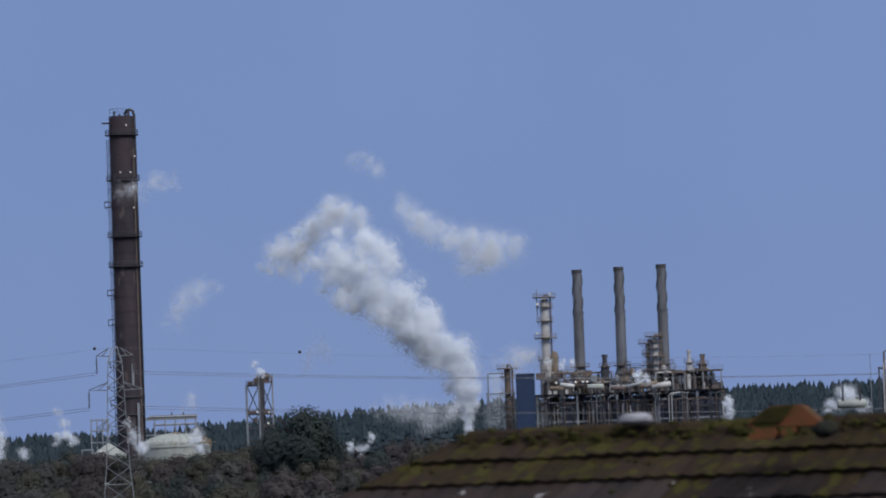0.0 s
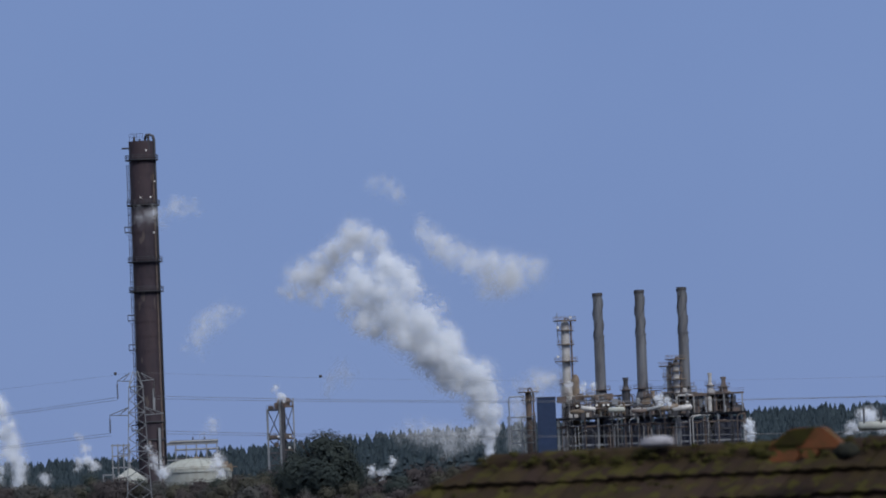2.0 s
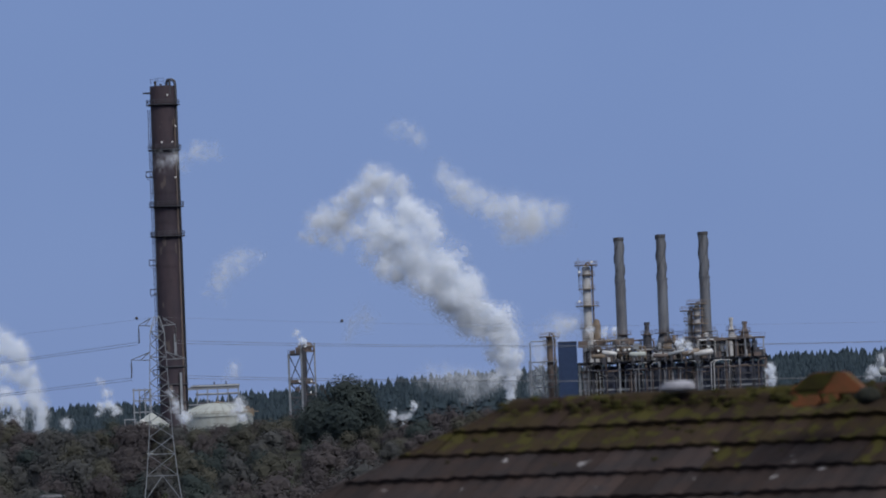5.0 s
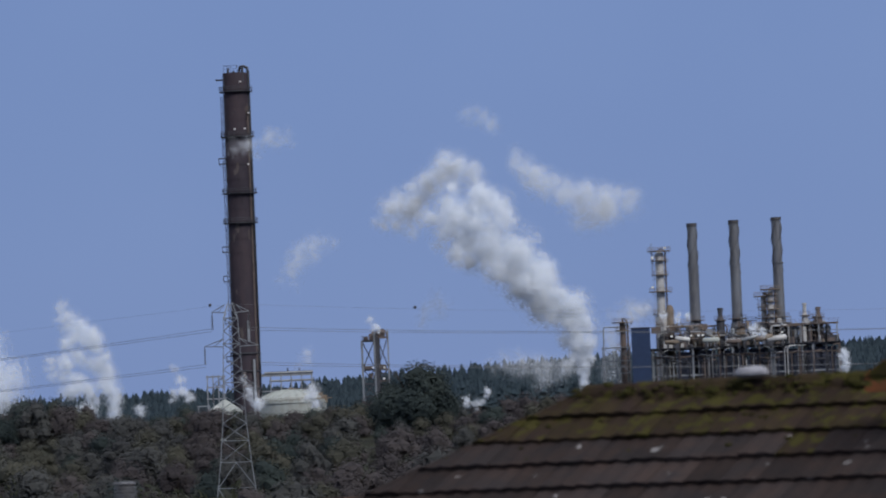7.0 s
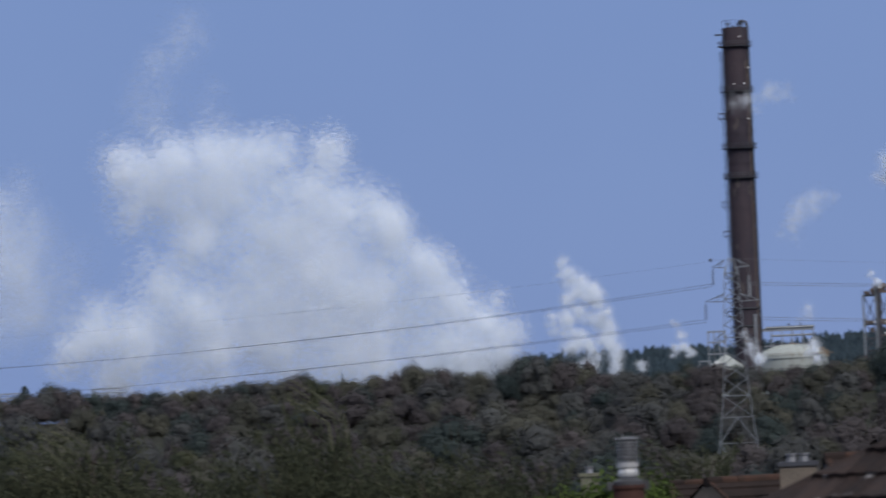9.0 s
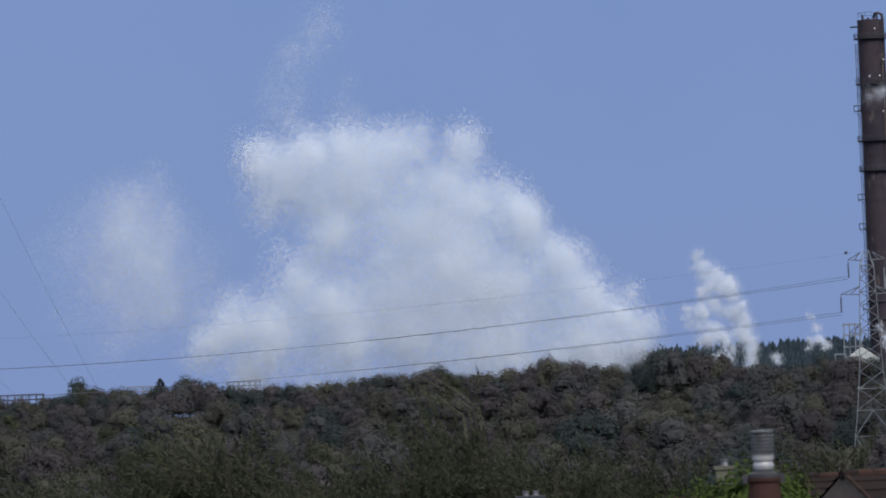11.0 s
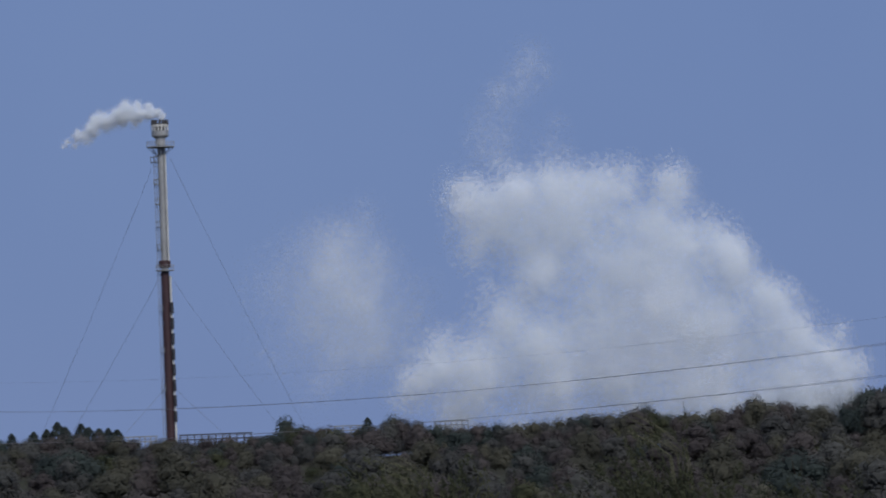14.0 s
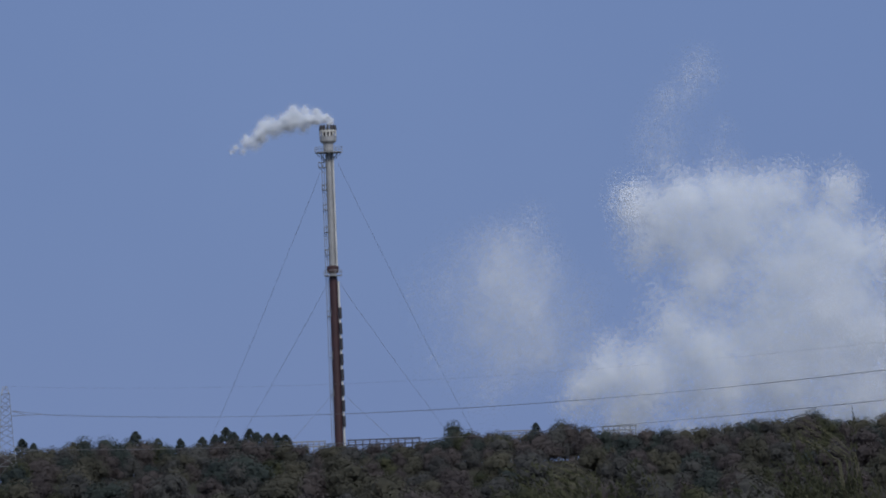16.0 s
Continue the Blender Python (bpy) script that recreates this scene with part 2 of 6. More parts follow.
# ---- building helpers ----
class Shape:
    """Collects vertices and faces of one mesh."""

    def __init__(self):
        self.v, self.f = [], []

    def box(self, x0, x1, y0, y1, z0, z1):
        n = len(self.v)
        self.v += [(x, y, z) for z in (z0, z1) for y in (y0, y1) for x in (x0, x1)]
        self.f += [tuple(n + i for i in q) for q in ((0, 2, 3, 1), (4, 5, 7, 6), (0, 1, 5, 4), (2, 6, 7, 3), (0, 4, 6, 2), (1, 3, 7, 5))]
        return self

    def tube(self, p, q, r0, r1=None, n=10, caps=True):
        r1 = r0 if r1 is None else r1
        p, q = Vector(p), Vector(q)
        d = (q - p).normalized()
        a = d.orthogonal().normalized()
        b = d.cross(a)
        k = len(self.v)
        for c, r in ((p, r0), (q, r1)):
            for i in range(n):
                t = 2 * math.pi * i / n
                self.v.append(tuple(c + (a * math.cos(t) + b * math.sin(t)) * r))
        self.f += [(k + i, k + (i + 1) % n, k + n + (i + 1) % n, k + n + i) for i in range(n)]
        if caps:
            self.f += [tuple(k + n - 1 - i for i in range(n)), tuple(k + n + i for i in range(n))]
        return self

    def path(self, pts, r, n=8):
        """A pipe through points, with mitred bends."""
        pts = [Vector(p) for p in pts]
        k = len(self.v)
        ref = None
        for i, p in enumerate(pts):
            d = (pts[min(i + 1, len(pts) - 1)] - pts[max(i - 1, 0)]).normalized()
            a = d.orthogonal().normalized() if ref is None else (ref - d * ref.dot(d)).normalized()
            ref = a
            b = d.cross(a)
            for j in range(n):
                t = 2 * math.pi * j / n
                self.v.append(tuple(p + (a * math.cos(t) + b * math.sin(t)) * r))
        for i in range(len(pts) - 1):
            self.f += [(k + i * n + j, k + i * n + (j + 1) % n, k + (i + 1) * n + (j + 1) % n, k + (i + 1) * n + j) for j in range(n)]
        self.f += [tuple(k + n - 1 - j for j in range(n)), tuple(k + (len(pts) - 1) * n + j for j in range(n))]
        return self

    def lathe(self, prof, n=24, at=(0, 0)):
        k = len(self.v)
        for r, z in prof:
            for i in range(n):
                t = 2 * math.pi * i / n
                self.v.append((at[0] + r * math.cos(t), at[1] + r * math.sin(t), z))
        for j in range(len(prof) - 1):
            self.f += [(k + j * n + i, k + j * n + (i + 1) % n, k + (j + 1) * n + (i + 1) % n, k + (j + 1) * n + i) for i in range(n)]
        return self

    def beam(self, p, q, w):
        return self.tube(p, q, w * 0.7, n=4)


def mesh_of(name, s, material, smooth=False):
    me = bpy.data.meshes.new(name)
    me.from_pydata(s.v, [], s.f)
    me.materials.append(material)
    if smooth:
        me.shade_smooth()
    return me


def part(name, s, material, parent, label="", smooth=False):
    ob = new(name, s if isinstance(s, bpy.types.Mesh) else mesh_of(name, s, material, smooth))
    ob.parent = parent
    return tagged(ob, label)


def base(name, m, label, category, group="", kind=""):
    """A top-level thing: an empty at its base."""
    ob = new(name)
    ob.empty_display_size = 0.5
    ob.matrix_world = m
    return tagged(ob, label, category, group, kind)


def solid(name, s, material, m, label, category, group="", kind="", smooth=False):
    """A top-level thing of one mesh."""
    ob = new(name, mesh_of(name, s, material, smooth))
    ob.matrix_world = m
    return tagged(ob, label, category, group, kind)


def ground_z(d):
    return float(np.interp(d, GD, GZ))


GD = [0, 60, 200, 350, 500, 650, 800, 1000, 1100, 1250, 1450, 1700, 2000, 2300, 2600, 3200, 4900]
GZ = [0, 0, -1.5, -2.6, -1.6, 0.6, 4.2, 10.2, 13.0, 13.8, 14, 14, 14, 14, 14, 14, 14]
RIDGE = [0, 0, 0, 0, 0, 0, 0, 0, 0, 0, 0, 1, 6, 17, 20, 16, 0]  # the planted ridge behind the plant


def spot(az, el, d):
    """The point d metres off at that bearing and elevation from the lookout."""
    a = radians(az)
    return Vector((d * math.sin(a), d * math.cos(a), EYE_Z + d * math.tan(radians(el))))


def height(el, d):
    return EYE_Z + d * math.tan(radians(el))


def site(az, d, z=None):
    """A frame on the ground there: x to the right, y away, z up."""
    p = spot(az, 0, d)
    return pose(p.x, p.y, ground_z(d) if z is None else z, 0, 0, -az)


def K(d):
    return d * math.pi / 180


def ring_platform(s, r, z, out=1.2, a0=0.0, a1=360.0, n=20):
    """A flat ring walkway of grating."""
    k = len(s.v)
    full = a1 - a0 >= 360
    m = n if full else n + 1
    for i in range(m):
        t = radians(a0 + (a1 - a0) * i / n)
        for rr, zz in ((r, z), (r + out, z), (r + out, z - 0.25), (r, z - 0.25)):
            s.v.append((rr * math.cos(t), rr * math.sin(t), zz))
    for i in range(n):
        a, b = k + 4 * i, k + 4 * ((i + 1) % m)
        s.f += [(a + j, a + (j + 1) % 4, b + (j + 1) % 4, b + j) for j in range(4)]
    return s


def ring_rail(s, r, z, a0=0.0, a1=360.0, n=16, h=1.1, w=0.05):
    pts = [(r * math.cos(radians(a0 + (a1 - a0) * i / n)), r * math.sin(radians(a0 + (a1 - a0) * i / n))) for i in range(n + 1)]
    for (x, y), (x2, y2) in zip(pts, pts[1:]):
        s.beam((x, y, z), (x, y, z + h), w)
        for hh in (h * 0.55, h):
            s.beam((x, y, z + hh), (x2, y2, z + hh), w)
    return s


def ladder(s, x, y, z0, z1, w=0.5, t=0.05, step=0.9):
    s.beam((x - w / 2, y, z0), (x - w / 2, y, z1), t).beam((x + w / 2, y, z0), (x + w / 2, y, z1), t)
    z = z0
    while z < z1:
        s.beam((x - w / 2, y, z), (x + w / 2, y, z), t * 0.7)
        z += step
    return s


# ---- ground ----
s = Shape()
rad = [0, 20, 60, 120, 200, 350, 500, 650, 800, 900, 1000, 1100, 1250, 1450, 1700, 2000, 2300, 2600, 3200, 4900]
NA = 288
for d in rad:
    for i in range(NA):
        t = 2 * math.pi * i / NA
        deg = (math.degrees(t) + 180) % 360 - 180
        swell = float(np.interp(d, GD, RIDGE)) * float(np.interp(deg, [-5, -3, 12, 20], [0, 1, 1, 0]))
        s.v.append((d * math.sin(t), d * math.cos(t), ground_z(d) + swell + (noise.noise((d * math.sin(t) * 0.01, d * math.cos(t) * 0.01, 0)) * 0.8 if d > 200 else 0)))
for j in range(len(rad) - 1):
    s.f += [(j * NA + i, (j + 1) * NA + i, (j + 1) * NA + (i + 1) % NA, j * NA + (i + 1) % NA) for i in range(NA)]
solid("ground", s, SOIL, Matrix(), "rough heath and woodland floor rising to the plant", "ground", kind="structure")


# ---- trees ----
def leaf_mesh(pts, nrm, size, rng):
    """Corners, three by three, of a ragged two-triangle leaf clump at each point, facing its normal."""
    n = len(pts)
    nrm = nrm / np.linalg.norm(nrm, axis=1, keepdims=True)
    a = np.cross(nrm, rng.normal(size=(n, 3)))
    a /= np.linalg.norm(a, axis=1, keepdims=True)
    b = np.cross(nrm, a)
    sz = np.broadcast_to(size, n)
    sz = (sz * rng.uniform(0.6, 1.3, n))[:, None]
    p0, p1 = pts + a * sz * rng.uniform(0.3, 0.6, (n, 1)), pts + b * sz * rng.uniform(0.3, 0.6, (n, 1))
    p2, p3 = pts - a * sz * rng.uniform(0.3, 0.6, (n, 1)), pts - b * sz * rng.uniform(0.3, 0.6, (n, 1))
    return np.stack([p0, p1, p2, p0, p2, p3], 1).reshape(-1, 3)


def ball_arrays(sub):
    bm = bmesh.new()
    bmesh.ops.create_icosphere(bm, subdivisions=sub, radius=1)
    v = np.array([q.co[:] for q in bm.verts])
    f = np.array([[q.index for q in p.verts] for p in bm.faces])
    bm.free()
    return v, f


BALL1 = ball_arrays(1)


def lobes_mesh(c, r, ball, rng, wob=0.16):
    """Triangles of overlapping uneven balls, without those that lie inside a neighbour."""
    v, f = ball
    out = []
    for k in range(len(c)):
        w = 1 + rng.normal(size=len(v)) * wob * 0.5 + wob * np.sin(v @ rng.normal(size=3) * 4 + rng.uniform(0, 6))
        p = c[k] + v * (r[k] * w)[:, None]
        t = p[f]
        mid = t.mean(1)
        d = np.linalg.norm(mid[:, None] - c[None], axis=2) / r[None]
        d[:, k] = 9
        out.append(t[d.min(1) > 0.86].reshape(-1, 3))
    return np.concatenate(out)


def quads_to_mesh(name, co, material, corners=3):
    me = bpy.data.meshes.new(name)
    n = len(co)
    me.vertices.add(n)
    me.vertices.foreach_set("co", co.astype(np.float32).ravel())
    me.loops.add(n)
    me.loops.foreach_set("vertex_index", np.arange(n, dtype=np.int32))
    me.polygons.add(n // corners)
    me.polygons.foreach_set("loop_start", np.arange(0, n, corners, dtype=np.int32))
    me.update(calc_edges=True)
    me.materials.append(material)
    return me


def leaf_tris(pts, nrm, size, rng):
    """One ragged three-cornered leaf spray at each point."""
    n = len(pts)
    nrm = nrm / np.linalg.norm(nrm, axis=1, keepdims=True)
    a = np.cross(nrm, rng.normal(size=(n, 3)))
    a /= np.linalg.norm(a, axis=1, keepdims=True)
    b = np.cross(nrm, a)
    u = lambda: size * rng.uniform(0.5, 1.1, (n, 1))
    return np.stack([pts + a * u() * 0.8, pts - a * u() * 0.4 + b * u() * 0.7, pts - a * u() * 0.4 - b * u() * 0.7], 1).reshape(-1, 3)


def crown(rng, leaves, lobes, leaf):
    """A bushy crown, one unit high and about one unit wide, foot at z 0: a shell of leaf sprays over a dark uneven heart."""
    th = rng.uniform(0, 2 * np.pi, lobes)
    h = rng.uniform(0.26, 0.68, lobes)
    h[0] = 0.72
    rr = np.sqrt(np.clip(1 - ((h - 0.3) / 0.62) ** 2, 0.0, 1)) * 0.30 * rng.uniform(0.5, 1.0, lobes)
    rr[0] = 0.05
    c = np.stack([np.cos(th) * rr, np.sin(th) * rr, h], 1)
    r = rng.uniform(0.12, 0.25, lobes)
    r[0] = 0.23
    heart = lobes_mesh(c, r * (0.70 if leaves < 4000 else 0.76), BALL1, rng, 0.10)
    i = rng.choice(lobes, leaves, p=r ** 2 / np.sum(r ** 2))
    d = rng.normal(size=(leaves, 3))
    d[:, 2] += 0.3
    d /= np.linalg.norm(d, axis=1, keepdims=True)
    p = c[i] + d * (r[i] * rng.normal(0.97, 0.11, leaves))[:, None]
    p = p + 0.016 * np.stack([np.sin(p[:, 1] * 40 + p[:, 2] * 31), np.sin(p[:, 2] * 37 + p[:, 0] * 29), np.sin(p[:, 0] * 43 + p[:, 1] * 33)], 1)
    far = np.linalg.norm(p[:, None] - c[None], axis=2) / r[None]
    ok = far.min(1) > 0.80
    p, d = p[ok], d[ok]
    dome = p - np.array([0, 0, 0.30])
    nrm = d * 0.60 + dome / np.linalg.norm(dome, axis=1, keepdims=True) * 0.70 + rng.normal(size=p.shape) * 0.26
    co = np.concatenate([heart, leaf_tris(p, nrm, leaf, rng)])
    return co / np.array([1, 1, np.percentile(co[:, 2], 99.7)])


def spruce_points(rng, n):
    """Drooping tiers round a straight leader, one unit high."""
    h = rng.uniform(0.08, 0.99, n) ** 0.9
    tier = 0.80 + 0.25 * np.abs(np.sin(h * 23))
    r = (1 - h) ** 0.75 * 0.26 * tier * rng.uniform(0.5, 1.15, n) + 0.006
    th = rng.uniform(0, 2 * np.pi, n)
    th = th + 0.3 * np.sin(th * 5 + h * 30)
    p = np.stack([np.cos(th) * r, np.sin(th) * r, h], 1)
    return p, np.stack([np.cos(th), np.sin(th), np.full(n, 0.8)], 1) + rng.normal(size=(n, 3)) * 0.35


def trunk_shape(h, r, limbs, spread, rng):
    s = Shape()
    s.tube((0, 0, -0.3), (rng.uniform(-0.1, 0.1) * h * 0.3, 0, h * 0.55), r, r * 0.6, 7)
    for i in range(limbs):
        t = 2 * math.pi * i / limbs + rng.uniform(-0.4, 0.4)
        z = h * rng.uniform(0.25, 0.55)
        s.tube((0, 0, z), (math.cos(t) * spread, math.sin(t) * spread, h * rng.uniform(0.6, 0.92)), r * 0.5, r * 0.12, 5)
    return s


RNG = np.random.default_rng(7)
WOOD_TONES = [LEAF_OLIVE, LEAF_BROWN, LEAF_DARK, LEAF_GREY]
TREE_MESHES = {}


def tree(az, top_el, d, width_m, kind="crown", tone=0, group="hillside trees", label="", z=None, n=None):
    """A tree with its top at that elevation: trunk with limbs, and a crown of leafy lobes."""
    g = ground_z(d) if z is None else z
    h = height(top_el, d) - g
    key = (kind, tone, int(RNG.integers(0, 4 if n is None else 2)), n)
    if key not in TREE_MESHES:
        rng = np.random.default_rng(len(TREE_MESHES) + 50)
        m = WOOD_TONES[tone] if isinstance(tone, int) else tone
        if kind == "crown":
            co = crown(rng, n or 3000, int(rng.integers(9, 16)) if n is None else 18, 0.033 if n is None else 0.058 * math.sqrt(2600 / n))
        else:
            p, q = spruce_points(rng, 900)
            co = leaf_mesh(p, q, 0.05, rng)
        TREE_MESHES[key] = (quads_to_mesh("crown", co, m), mesh_of("trunk", trunk_shape(1.0, 0.025, 6, 0.25, rng) if kind == "crown" else Shape().tube((0, 0, -0.02), (0, 0, 0.95), 0.022, 0.004, 7), BARK))
    crown_me, trunk = TREE_MESHES[key]
    words = {"crown": "broad bushy tree on the wooded hillside", "spruce": "dark pointed conifer on the wooded hillside"}[kind]
    ob = base("tree" if kind == "crown" else "conifer", site(az, d, g) @ pose(0, 0, 0, 0, 0, float(RNG.uniform(0, 360))), label or words, "tree", group)
    ob.scale = (width_m, width_m, h) if kind == "crown" else (h * width_m, h * width_m, h)
    part("trunk", trunk, BARK, ob)
    part("crown", crown_me, None, ob)
    return ob


JOINED = {}


def joined_tree(az, d, width_m, h, tone, rng):
    """One more crown for the uncounted part of the wood."""
    if "crowns" not in JOINED:
        JOINED["crowns"] = [crown(np.random.default_rng(900 + i), 2500, 9 + i % 7, 0.036) for i in range(10)]
    p = JOINED["crowns"][int(rng.integers(0, 10))]
    t = rng.uniform(0, 6.28)
    rot = np.array([[math.cos(t), -math.sin(t), 0], [math.sin(t), math.cos(t), 0], [0, 0, 1]])
    at = spot(az, 0, d)
    JOINED.setdefault(tone, []).append((p * np.array([width_m, width_m, h])) @ rot.T + np.array([at.x, at.y, ground_z(d)]))


def on_hill(az, d):
    if az > 2.5 and d > 1000:
        return False
    if abs(az) < 0.42 and 632 < d < 670:
        return False
    return True


WOOD_TONES.append(LEAF_NEAR)
SKY_AZ = [-15, -13.7, -13.25, -12.9, -12.5, -12.0, -11.5, -11, -10.6, -9.6, -9.2, -8.86, -8.5, -8.0, -7.7, -7.1, -6.4, -5.5, -4.9, -4.6, -4.1, -3.65, -3.2, -2.7, -2.4, -2.0, -1.6, -0.7, -0.5, 0.5, 1.3, 1.6, 2.4, 2.8, 3.6, 4.5]
SKY_EL = [0.66, 0.65, 0.74, 0.70, 0.74, 0.63, 0.72, 0.68, 0.60, 0.60, 0.61, 0.72, 0.68, 0.71, 0.74, 0.63, 0.64, 0.70, 0.76, 0.67, 0.71, 0.82, 0.74, 0.68, 0.87, 0.86, 0.66, 0.61, 0.69, 0.60, 0.66, 0.74, 0.72, 0.45, 0.69, 0.68]
WORDS = ["olive-green birch on the wooded hillside", "brown half-bare birch on the wooded hillside", "dark green broadleaf tree on the hillside", "grey-green willow on the wooded hillside", "fresh green willow on the wooded hillside"]
GROUPS = ["birches", "bare birches", "broadleaf trees", "grey willows", "green willows"]
rows = [262, 306, 350, 398, 450, 506, 566, 630, 698, 770, 846, 922, 996, 1062, 1090, 1098, 1124, 1140]
for i, d in enumerate(rows):
    az = -15.0 + RNG.uniform(0, 0.3)
    while az < 4.5:
        big = RNG.random() ** 1.6
        h = 4.0 + 4.6 * big if d > 480 else 3.0 + 3.0 * big
        w = h * RNG.uniform(0.95, 1.45)
        dd = d + RNG.uniform(-26, 26)
        tone = int(RNG.choice([0, 1, 2, 3, 4], p=[0.27, 0.38, 0.13, 0.18, 0.04] if d > 400 else [0.27, 0.10, 0.15, 0.18, 0.30]))
        cap = float(np.interp(az, SKY_AZ, SKY_EL)) + 0.025 - abs(RNG.normal()) * 0.03
        if d > 1080:
            dd, h, w = d + RNG.uniform(-12, 12), height(cap, dd) - ground_z(dd), RNG.uniform(6.0, 10.5)
        if d > 1120:  # lower growth that closes the brow from behind
            h, w = (height(cap - 0.09, dd) - ground_z(dd), RNG.uniform(8.0, 12.0)) if d > 1130 else (RNG.uniform(4.0, 5.2), RNG.uniform(7.0, 10.0))
        h = min(h, height(cap, dd) - ground_z(dd))
        if on_hill(az, dd) and h > 2.5 and not (d < 300 and az > -5.7) and not (d < 400 and az > -0.2):
            if 430 < d < 720:
                tree(az, math.degrees(math.atan((ground_z(dd) + h - EYE_Z) / dd)), dd, w, "crown", tone, group=GROUPS[tone] + " on the hillside", label=WORDS[tone])
            else:
                joined_tree(az, dd, w, h, tone, RNG)
        az += math.degrees(w * RNG.uniform(0.55, 0.95) / d) * (0.62 if d > 1080 else 1)
JOINED.pop("crowns")
for tone, words in enumerate(["olive birch wood", "brown half-bare birch wood", "dark green broadleaf wood", "grey-green willow scrub", "fresh green willow scrub"]):
    ob = new("woodland", quads_to_mesh("woodland", np.concatenate(JOINED[tone]), WOOD_TONES[tone]))
    tagged(ob, words + " covering the hillside", "woodland", kind="stuff")

# distant spruce plantation on the ridge behind the plant
rng = np.random.default_rng(11)
out = []
for i in range(5200):
    az = rng.uniform(-3.4, 10.0)
    row = rng.integers(0, 14)
    d = 2180 + row * 22 + rng.uniform(-8, 8)
    top = np.interp(az, [-3.2, -1, 0.5, 1.2, 2.1, 2.8, 3.5, 5, 7, 8.3, 10], [0.88, 0.91, 0.93, 0.995, 1.04, 1.08, 1.11, 1.16, 1.19, 1.20, 1.21])
    hgt = rng.uniform(10, 15)
    at = spot(az, 0, d)
    ztop = height(top - 0.020 * (13 - row), d) + rng.normal() * 0.75
    girth = rng.uniform(0.9, 1.5)
    for tier in range(5):
        z1 = ztop - hgt * tier * 0.15
        z0 = z1 - hgt * 0.25
        r = hgt * (0.075 + 0.060 * tier) * girth * rng.uniform(0.8, 1.2)
        k = 6
        t = rng.uniform(0, 6.3) + np.arange(k) * 2 * np.pi / k
        rr = r * rng.uniform(0.55, 1.35, k)
        ring = np.stack([at.x + rr * np.cos(t), at.y + rr * np.sin(t), z0 + rng.uniform(-0.7, 0.7, k)], 1)
        tip = np.tile([at.x, at.y, z1], (k, 1))
        out.append(np.stack([tip, ring, np.roll(ring, -1, 0)], 1).reshape(-1, 3))
ob = new("conifer_plantation", quads_to_mesh("conifer_plantation", np.concatenate(out), HAZY_FIR))
tagged(ob, "distant dark spruce plantation along the ridge", "forest", kind="stuff")

# trees that stand out on the brow
for az, el in [(-13.83, 0.80), (-13.70, 0.75), (-13.25, 0.74), (-12.55, 0.84), (-12.30, 0.75), (-12.05, 0.74), (-11.80, 0.75), (-11.65, 0.77), (-11.53, 0.85), (-11.44, 0.79), (-11.26, 0.82), (-11.18, 0.78), (-11.06, 0.76), (-10.96, 0.76), (-10.86, 0.74), (-8.03, 0.77)]:
    tree(az, el, 1112 + int(RNG.integers(0, 16)), RNG.uniform(1.6, 2.1), "spruce", 2, group="conifers on the brow")
for az, el, w in [(-13.70, 0.67, 9), (-13.15, 0.81, 10), (-12.88, 0.80, 11), (-12.62, 0.78, 9), (-12.40, 0.74, 8), (-8.97, 0.83, 9.5), (-7.71, 0.80, 9.5), (-4.88, 0.81, 10), (-2.38, 0.91, 10.5), (-2.02, 0.88, 10), (-0.54, 0.75, 9), (0.54, 0.61, 7), (1.05, 0.61, 7)]:
    tree(az, el, 1112 + int(RNG.integers(0, 16)), w, "crown", 2, group="dark trees on the brow", label="dark green rounded tree standing out on the brow")
for az, el, w in [(-9.64, 0.61, 7), (-8.48, 0.70, 6), (-6.75, 0.66, 7), (-5.54, 0.72, 7), (-4.07, 0.72, 8), (-3.65, 0.87, 7), (-3.24, 0.76, 8), (-1.66, 0.82, 7), (0.80, 0.60, 7), (1.45, 0.74, 8), (3.20, 0.66, 9), (3.70, 0.71, 9)]:
    tree(az, el, 1112 + int(RNG.integers(0, 16)), w, "crown", 1, group="bare birches on the brow", label="brown half-bare birch standing out on the brow")
for az, el, d, w, tone in [(2.62, 0.50, 1000, 8, 1), (2.78, 0.58, 1010, 9, 1), (2.95, 0.62, 1004, 9, 2), (3.12, 0.70, 1016, 10, 1), (3.32, 0.73, 1008, 9, 1), (3.52, 0.70, 1014, 9, 0), (2.70, 0.40, 960, 8, 0), (2.90, 0.45, 950, 8, 1), (3.10, 0.50, 956, 8, 1)]:
    tree(az, el, d, w, "crown", tone, group=GROUPS[tone] + " on the hillside", label=WORDS[tone])
tree(2.04, 1.12, 1040, 19.0, "crown", LEAF_DARK, label="large dense dark green tree beside the steel tower", n=9000, group="")
tree(2.30, 0.90, 1046, 11.0, "crown", LEAF_DARK, label="dark green tree joined to a larger one", n=9000, group="")
tree(1.76, 0.93, 1046, 10.0, "crown", LEAF_DARK, label="dark green tree joined to a larger one", n=9000, group="")

